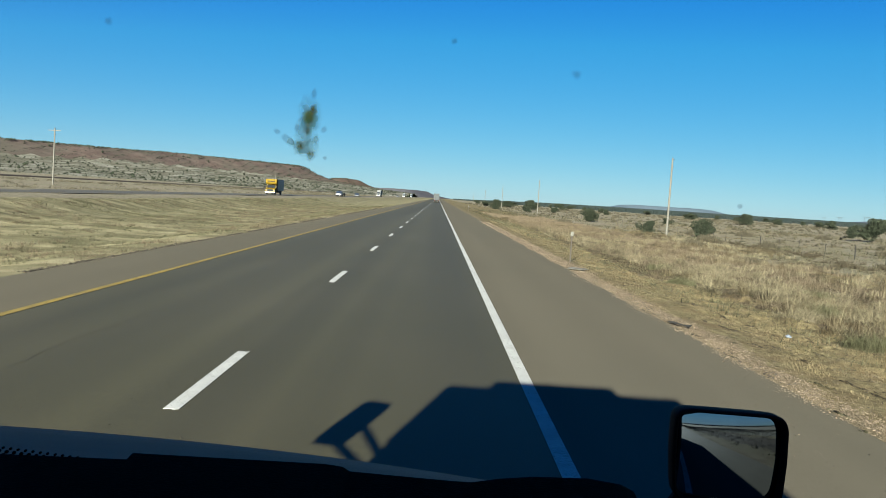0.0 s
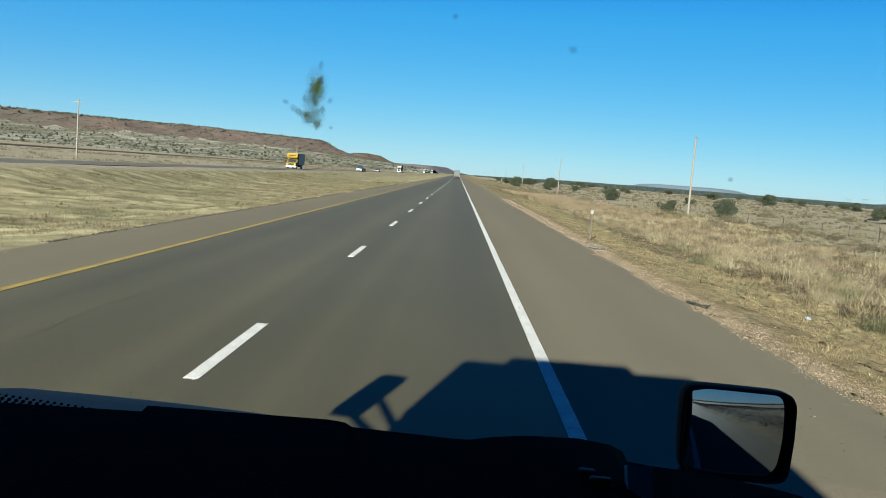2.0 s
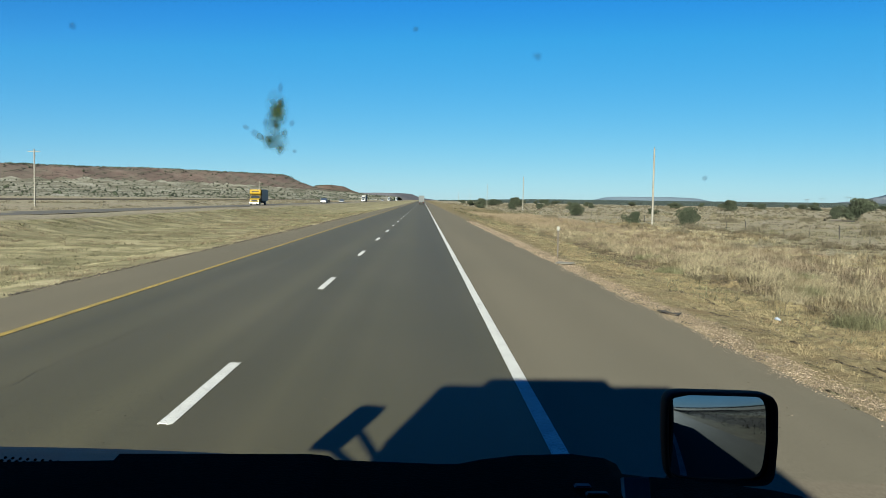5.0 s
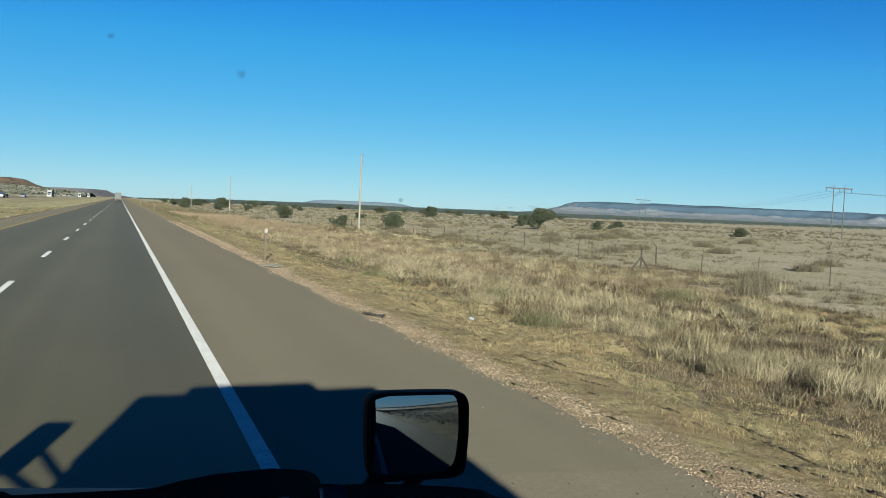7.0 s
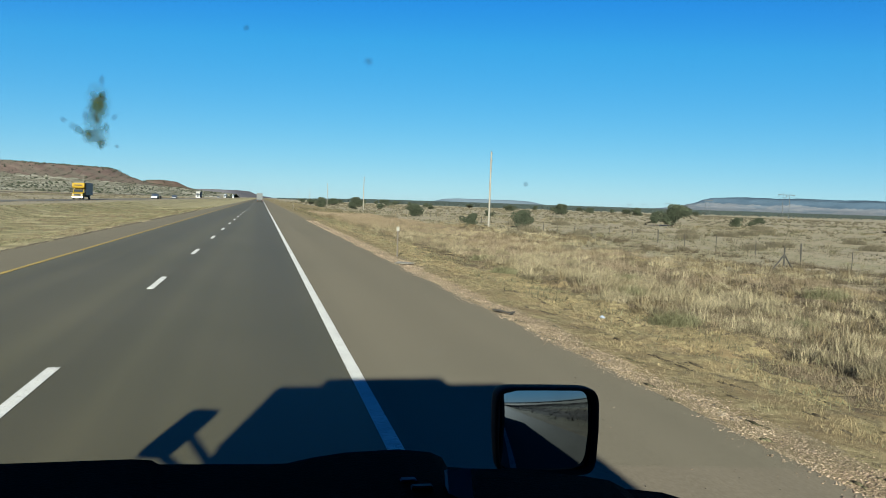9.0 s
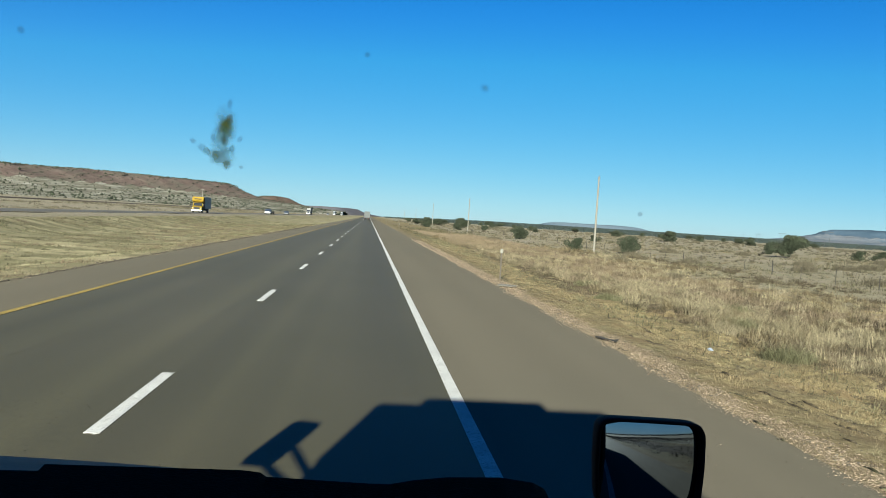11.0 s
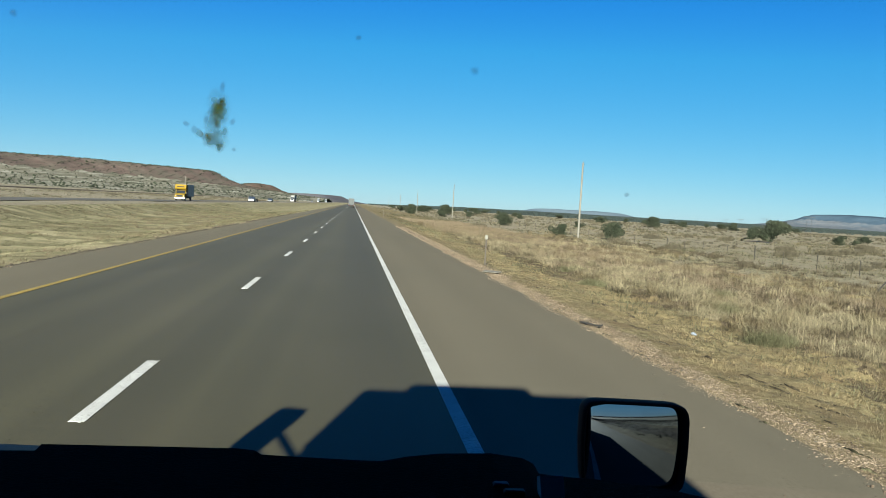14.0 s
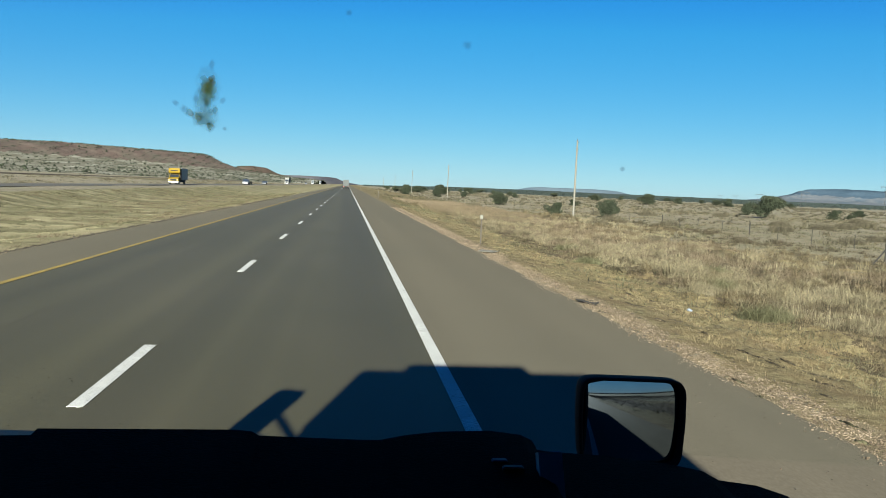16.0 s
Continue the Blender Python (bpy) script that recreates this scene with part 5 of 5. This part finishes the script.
TREES = [(24, 345, 6.0, 5.0), (31, 290, 3.6, 2.6), (42, 300, 4.2, 2.6), (51, 285, 4.0, 2.5), (31, 122, 2.9, 2.2), (36, 112, 3.6, 2.9), (79, 150, 7.0, 5.2), (122, 330, 7.0, 5.0), (105, 170, 3.4, 2.6),
         (130, 200, 3.8, 2.2), (112, 175, 2.0, 1.4), (33, 180, 4.6, 3.0), (95, 190, 3.0, 2.2), (60, 330, 4.5, 3.2), (24, 420, 5, 3.8), (120, 240, 3.4, 2.6), (58, 210, 3.0, 1.9), (150, 300, 4.4, 2.8), (200, 380, 4.5, 3.0),
         (130, 150, 3.4, 2.4), (85, 420, 4.5, 3.4), (45, 520, 5.0, 3.6), (30, 640, 5.5, 4.0), (110, 560, 5, 3.6)]
far_pick = random.Random(21)
for k in range(26):
    ty = far_pick.uniform(380, 1000)
    TREES.append((ty * far_pick.uniform(0.045, 0.55) + 8, ty, far_pick.uniform(5, 9), far_pick.uniform(3.4, 5.4)))
for k, (tx, ty, tw, th) in enumerate(TREES):
    juniper(k, tx, ty, tw, th)


def grey_shrub(k, x, y, r, mat=M_BRUSH, name="twiggy_bush", label="leafless grey-brown twiggy bush in dry grass", fine=1.0):
    """A leafless twiggy bush: a fan of thin stems."""
    g = np.random.default_rng(50 + k)
    n = int(420 / fine)
    a, d = g.uniform(0, 2 * np.pi, n), 0.62 * r * np.sqrt(g.random(n))
    px, py = d * np.cos(a) * 1.25, d * np.sin(a)
    dome = np.sqrt(np.clip(1 - (d / (0.72 * r)) ** 2, 0.05, 1))
    v, f = blades(px, py, g, 2, r * dome * (0.32 + 0.38 * g.random(n)), (0.6 + 0.6 / fine) * np.ones(n), (0.012 + 0.0003 * y) * fine * np.ones(n), 0.06 * np.ones(n), lambda a, b: np.zeros_like(a))
    ob = new(name, mesh_of(name, v.tolist(), f.tolist(), mat))
    ob.location = (x, y, on_ground(x, y))
    return tagged(ob, label, "bush", "bushes in the field")


for k, (sx, sy, sr) in enumerate(((46, 84, 1.8), (58, 96, 2.0), (66, 104, 2.1), (34, 104, 1.8), (78, 118, 2.2), (88, 100, 2.0), (40, 128, 2.2), (52, 140, 2.2), (90, 138, 2.2), (24, 27, 1.1), (27, 30, 1.3), (30, 33, 1.2), (34, 38, 1.4), (22, 58, 1.2), (40, 62, 1.5), (48, 70, 1.7), (55, 66, 1.8), (36, 90, 1.6), (64, 80, 1.7), (26, 84, 1.3), (19, 22, 0.8),
                                  (33, 24, 1.2), (44, 44, 1.4), (52, 50, 1.6), (60, 110, 1.9), (23, 150, 1.6), (70, 150, 2.0))):
    grey_shrub(k, sx, sy, sr)

for k, (sx, sy, sr) in enumerate(((8.6, 17.5, 0.75), (11.2, 13.0, 0.7), (10.4, 24.0, 0.9), (13.0, 19.0, 0.85), (9.6, 38.0, 0.9), (14.5, 33.0, 1.0), (12.2, 9.6, 0.6), (16.5, 14.5, 0.8), (8.2, 30.0, 0.6), (19.0, 26.0, 1.0))):
    grey_shrub(100 + k, sx + 0.8, sy, sr, M_BUSHGREEN, "green_bush", "small grey-green bush among dry verge grass", 0.6)
for k, (sx, sy, sr) in enumerate(((9.4, 11.2, 0.85), (10.6, 16.6, 1.0), (9.2, 22.0, 0.8), (12.0, 22.5, 1.0), (11.4, 30.0, 1.0), (13.8, 12.0, 0.9), (9.9, 7.9, 0.7), (15.2, 24.0, 1.0), (10.2, 46.0, 1.1), (12.8, 40.0, 1.1))):
    grey_shrub(200 + k, sx + 0.6, sy, sr, M_FAN, "straw_bunch", "rounded pale yellow bunch of tall dry grass", 0.5)

# litter on the shoulder
strip = bmesh.new()
pts = [Vector((4.80, 16.75, 0.015)), Vector((4.86, 16.55, 0.03)), Vector((4.98, 16.30, 0.022)), Vector((5.03, 16.10, 0.03)), Vector((5.06, 16.02, 0.07))]
for k, (a, b) in enumerate(zip(pts, pts[1:])):
    tube(a, b, 0.012 + 0.012 * (k % 2), 0.024 - 0.012 * (k % 2), 7, strip)
tagged(part("tyre_strip", strip, M_TYRE), "short curled strip of torn black tyre rubber on the shoulder", "tyre debris")
sheetm = prism([(-0.24, 0.0), (0.24, 0.010), (0.23, 0.03), (0.02, 0.06), (-0.25, 0.02)], -0.30, 0.30, 0.006)
panel = part("metal_panel", sheetm, M_PANEL)
panel.matrix_world = pose(5.1, 29.5, 0.0, 0, 0, -40)
tagged(panel, "bent pale grey metal panel lying at the asphalt edge", "debris")
rag = bmesh.new()
bmesh.ops.create_icosphere(rag, subdivisions=3, radius=0.075)
for v in rag.verts:
    v.co *= 0.75 + 0.5 * noise.noise(v.co * 14)
    v.co.z = max(-0.03, v.co.z * 0.6)
part_rag = part("plastic_bag", rag, M_BAG)
part_rag.location = (7.6, 17.5, on_ground(7.6, 17.5) + 0.05)
tagged(part_rag, "crumpled white and blue plastic bag in the grass", "litter")


# ---- other vehicles ----
def truck_wheels(parent, ys, r=0.52, half=1.05):
    for wy in ys:
        for sx in (-half, half):
            wheel(parent, sx, wy, r, 0.32)


def semi(name, label, x, y, face, cab_mat, box_mat, yellow_top=False):
    """A tractor and box trailer; its nose is towards local -y."""
    e = thing(name, label, "truck", at=(x, y, FAR_Z + 0.005 if x < -10 else 0.0))
    e.rotation_euler.z = face
    cab = part("cab", prism([(0.0, 0.75), (0.0, 1.75), (1.25, 1.95), (1.75, 2.85), (2.3, 3.75), (3.6, 3.85), (3.6, 0.75)], -1.18, 1.18, 0.05), cab_mat, e)
    part("windscreen", prism([(1.235, 2.02), (1.70, 2.80), (1.74, 2.80), (1.30, 2.02)], -1.0, 1.0), M_DARKGLASS, cab)
    part("grille", box(-0.55, 0.55, -0.04, 0.02, 0.9, 1.65, 0.02), M_DARKGLASS, cab)
    part("bumper", box(-1.2, 1.2, -0.12, 0.1, 0.42, 0.78, 0.04), M_CHROME, cab)
    for s in (-0.9, 0.9):
        part("headlight", box(s - 0.17, s + 0.17, -0.04, 0.03, 0.95, 1.2, 0.03), M_LAMP, cab)
        part("side_window", box(s * 1.315 - 0.01, s * 1.315 + 0.01, 1.8, 2.5, 2.0, 2.7), M_DARKGLASS, cab)
        part("exhaust_stack", tube((s, 3.75, 1.0), (s, 3.75, 4.0), 0.08, n=8), M_CHROME, e)
    part("trailer", box(-1.29, 1.29, 4.3, 17.6, 1.15, 4.08, 0.03), box_mat, e)
    part("trailer_frame", box(-0.6, 0.6, 2.8, 17.4, 0.75, 1.15), M_TYRE, e)
    part("rear_bar", box(-1.15, 1.15, 17.4, 17.58, 0.5, 0.65), M_TYRE, e)
    for s in (-1.0, 1.0):
        part("tail_light", box(s - 0.12, s + 0.12, 17.60, 17.63, 1.0, 1.13), M_REDLENS, e)
    truck_wheels(e, (0.95, 3.3, 4.6, 15.0, 16.3))
    return e


def box_truck(x, y):
    """A short-nosed lorry whose cargo box reaches over the cab; its nose is towards local -y."""
    e = thing("box_truck", "yellow box truck with a grey cargo box on the opposite carriageway", "truck", at=(x, y, FAR_Z + 0.005))
    cab = part("cab", prism([(0.0, 0.65), (0.0, 1.28), (0.95, 1.48), (1.45, 2.2), (2.5, 2.25), (2.5, 0.65)], -1.05, 1.05, 0.05), M_YELLOWPAINT, e, "yellow painted cab")
    part("windscreen", prism([(0.93, 1.53), (1.40, 2.16), (1.44, 2.14), (1.0, 1.50)], -0.92, 0.92), M_DARKGLASS, cab)
    part("grille", box(-0.62, 0.62, -0.04, 0.02, 0.80, 1.2, 0.02), M_DARKGLASS, cab)
    part("bumper", box(-1.1, 1.1, -0.14, 0.08, 0.40, 0.66, 0.04), M_CHROME, cab)
    for s in (-0.84, 0.84):
        part("headlight", box(s - 0.15, s + 0.15, -0.04, 0.03, 0.86, 1.1, 0.03), M_LAMP, cab)
        part("side_window", box(s * 1.255 - 0.01, s * 1.255 + 0.01, 1.3, 2.1, 1.5, 2.05), M_DARKGLASS, cab)
        part("mirror", box(s * 1.5 - 0.08, s * 1.5 + 0.08, 0.95, 1.05, 1.45, 1.95, 0.02), M_TYRE, cab)
    attic = part("attic", prism([(0.95, 2.42), (0.75, 2.7), (0.9, 3.45), (2.55, 3.5), (2.55, 2.3), (1.5, 2.3)], -1.18, 1.18, 0.04), M_YELLOWPAINT, e, "yellow overhang above the cab")
    part("dark_bar", box(-0.75, 0.75, 0.74, 0.80, 2.88, 3.08, 0.005), M_TYRE, attic, "unreadable black lettering as a bar")
    part("cargo_box", box(-1.22, 1.22, 2.56, 9.6, 0.95, 3.52, 0.03), M_GREYPANEL, e, "blue-grey cargo box")
    part("chassis", box(-0.5, 0.5, 0.3, 9.4, 0.55, 0.95), M_TYRE, e)
    part("side_skirt", box(-1.16, 1.16, 3.0, 6.4, 0.5, 0.94, 0.02), M_TYRE, e)
    truck_wheels(e, (0.95, 7.4), 0.46, 0.92)
    return e


box_truck(-37.2, 185)
semi("white_semi_truck", "white semi truck with a white box trailer on the opposite carriageway", -37.2, 520, 0, M_WHITEPAINT, M_WHITEPAINT)
semi("white_semi_truck", "pale grey box trailer truck ahead in the same lane", -0.75, 400, math.pi, M_DULLBOX, M_DULLBOX)


def pickup(x, y):
    e = thing("pickup_truck", "dark blue pickup truck towing a flat trailer on the opposite carriageway", "pickup truck", at=(x, y, FAR_Z + 0.005))
    b = part("body", prism([(0, 0.45), (0, 1.0), (1.5, 1.12), (2.2, 1.75), (3.6, 1.78), (3.85, 1.15), (5.5, 1.15), (5.5, 0.5)], -0.98, 0.98, 0.05), M_BLUEPAINT, e)
    part("windscreen", prism([(1.55, 1.16), (2.16, 1.70), (2.20, 1.68), (1.62, 1.14)], -0.85, 0.85), M_DARKGLASS, b)
    part("grille", box(-0.45, 0.45, -0.05, 0.01, 0.62, 0.92, 0.02), M_CHROME, b)
    part("bumper", box(-0.95, 0.95, -0.10, 0.02, 0.42, 0.58, 0.03), M_CHROME, b)
    for s in (-0.7, 0.7):
        part("headlight", box(s - 0.18, s + 0.18, -0.04, 0.01, 0.72, 0.9, 0.02), M_LAMP, b)
    for s in (-0.99, 0.99):
        part("side_window", box(s - 0.005, s + 0.005, 2.2, 3.5, 1.2, 1.65), M_DARKGLASS, b)
    truck_wheels(e, (1.0, 4.5), 0.4, 0.85)
    t = part("trailer", box(-1.05, 1.05, 6.4, 10.4, 0.62, 0.75, 0.02), M_GREYWOOD, e)
    part("drawbar", tube((0, 5.5, 0.55), (0, 6.5, 0.66), 0.05), M_TYRE, t)
    part("side_rail", box(-1.05, -0.99, 6.4, 10.4, 0.75, 1.15), M_GREYWOOD, t)
    part("side_rail", box(0.99, 1.05, 6.4, 10.4, 0.75, 1.15), M_GREYWOOD, t)
    truck_wheels(e, (8.2, 9.1), 0.36, 1.15)
    return e


pickup(-34.0, 285)


def sedan(x, y):
    e = thing("car", "dark car on the opposite carriageway", "car", at=(x, y, FAR_Z + 0.005))
    b = part("body", prism([(0, 0.35), (0, 0.72), (1.2, 0.92), (1.9, 1.42), (3.2, 1.42), (4.0, 0.98), (4.6, 0.9), (4.6, 0.38)], -0.88, 0.88, 0.06), M_BLUEPAINT, e)
    part("windscreen", prism([(1.24, 0.95), (1.86, 1.38), (1.92, 1.36), (1.32, 0.93)], -0.72, 0.72), M_DARKGLASS, b)
    for s in (-0.6, 0.6):
        part("headlight", box(s - 0.16, s + 0.16, -0.03, 0.02, 0.58, 0.72, 0.02), M_LAMP, b)
    truck_wheels(e, (0.85, 3.6), 0.33, 0.76)
    return e


sedan(-34.2, 350)

for fx, fy, kind in ((-37.2, 900, 0), (-37.0, 760, 1), (-34.0, 1050, 0)):
    if kind:
        sedan(fx, fy)
    else:
        semi("grey_semi_truck", "small distant grey semi truck on the opposite carriageway", fx, fy, 0, M_GREYPANEL, M_GREYPANEL)
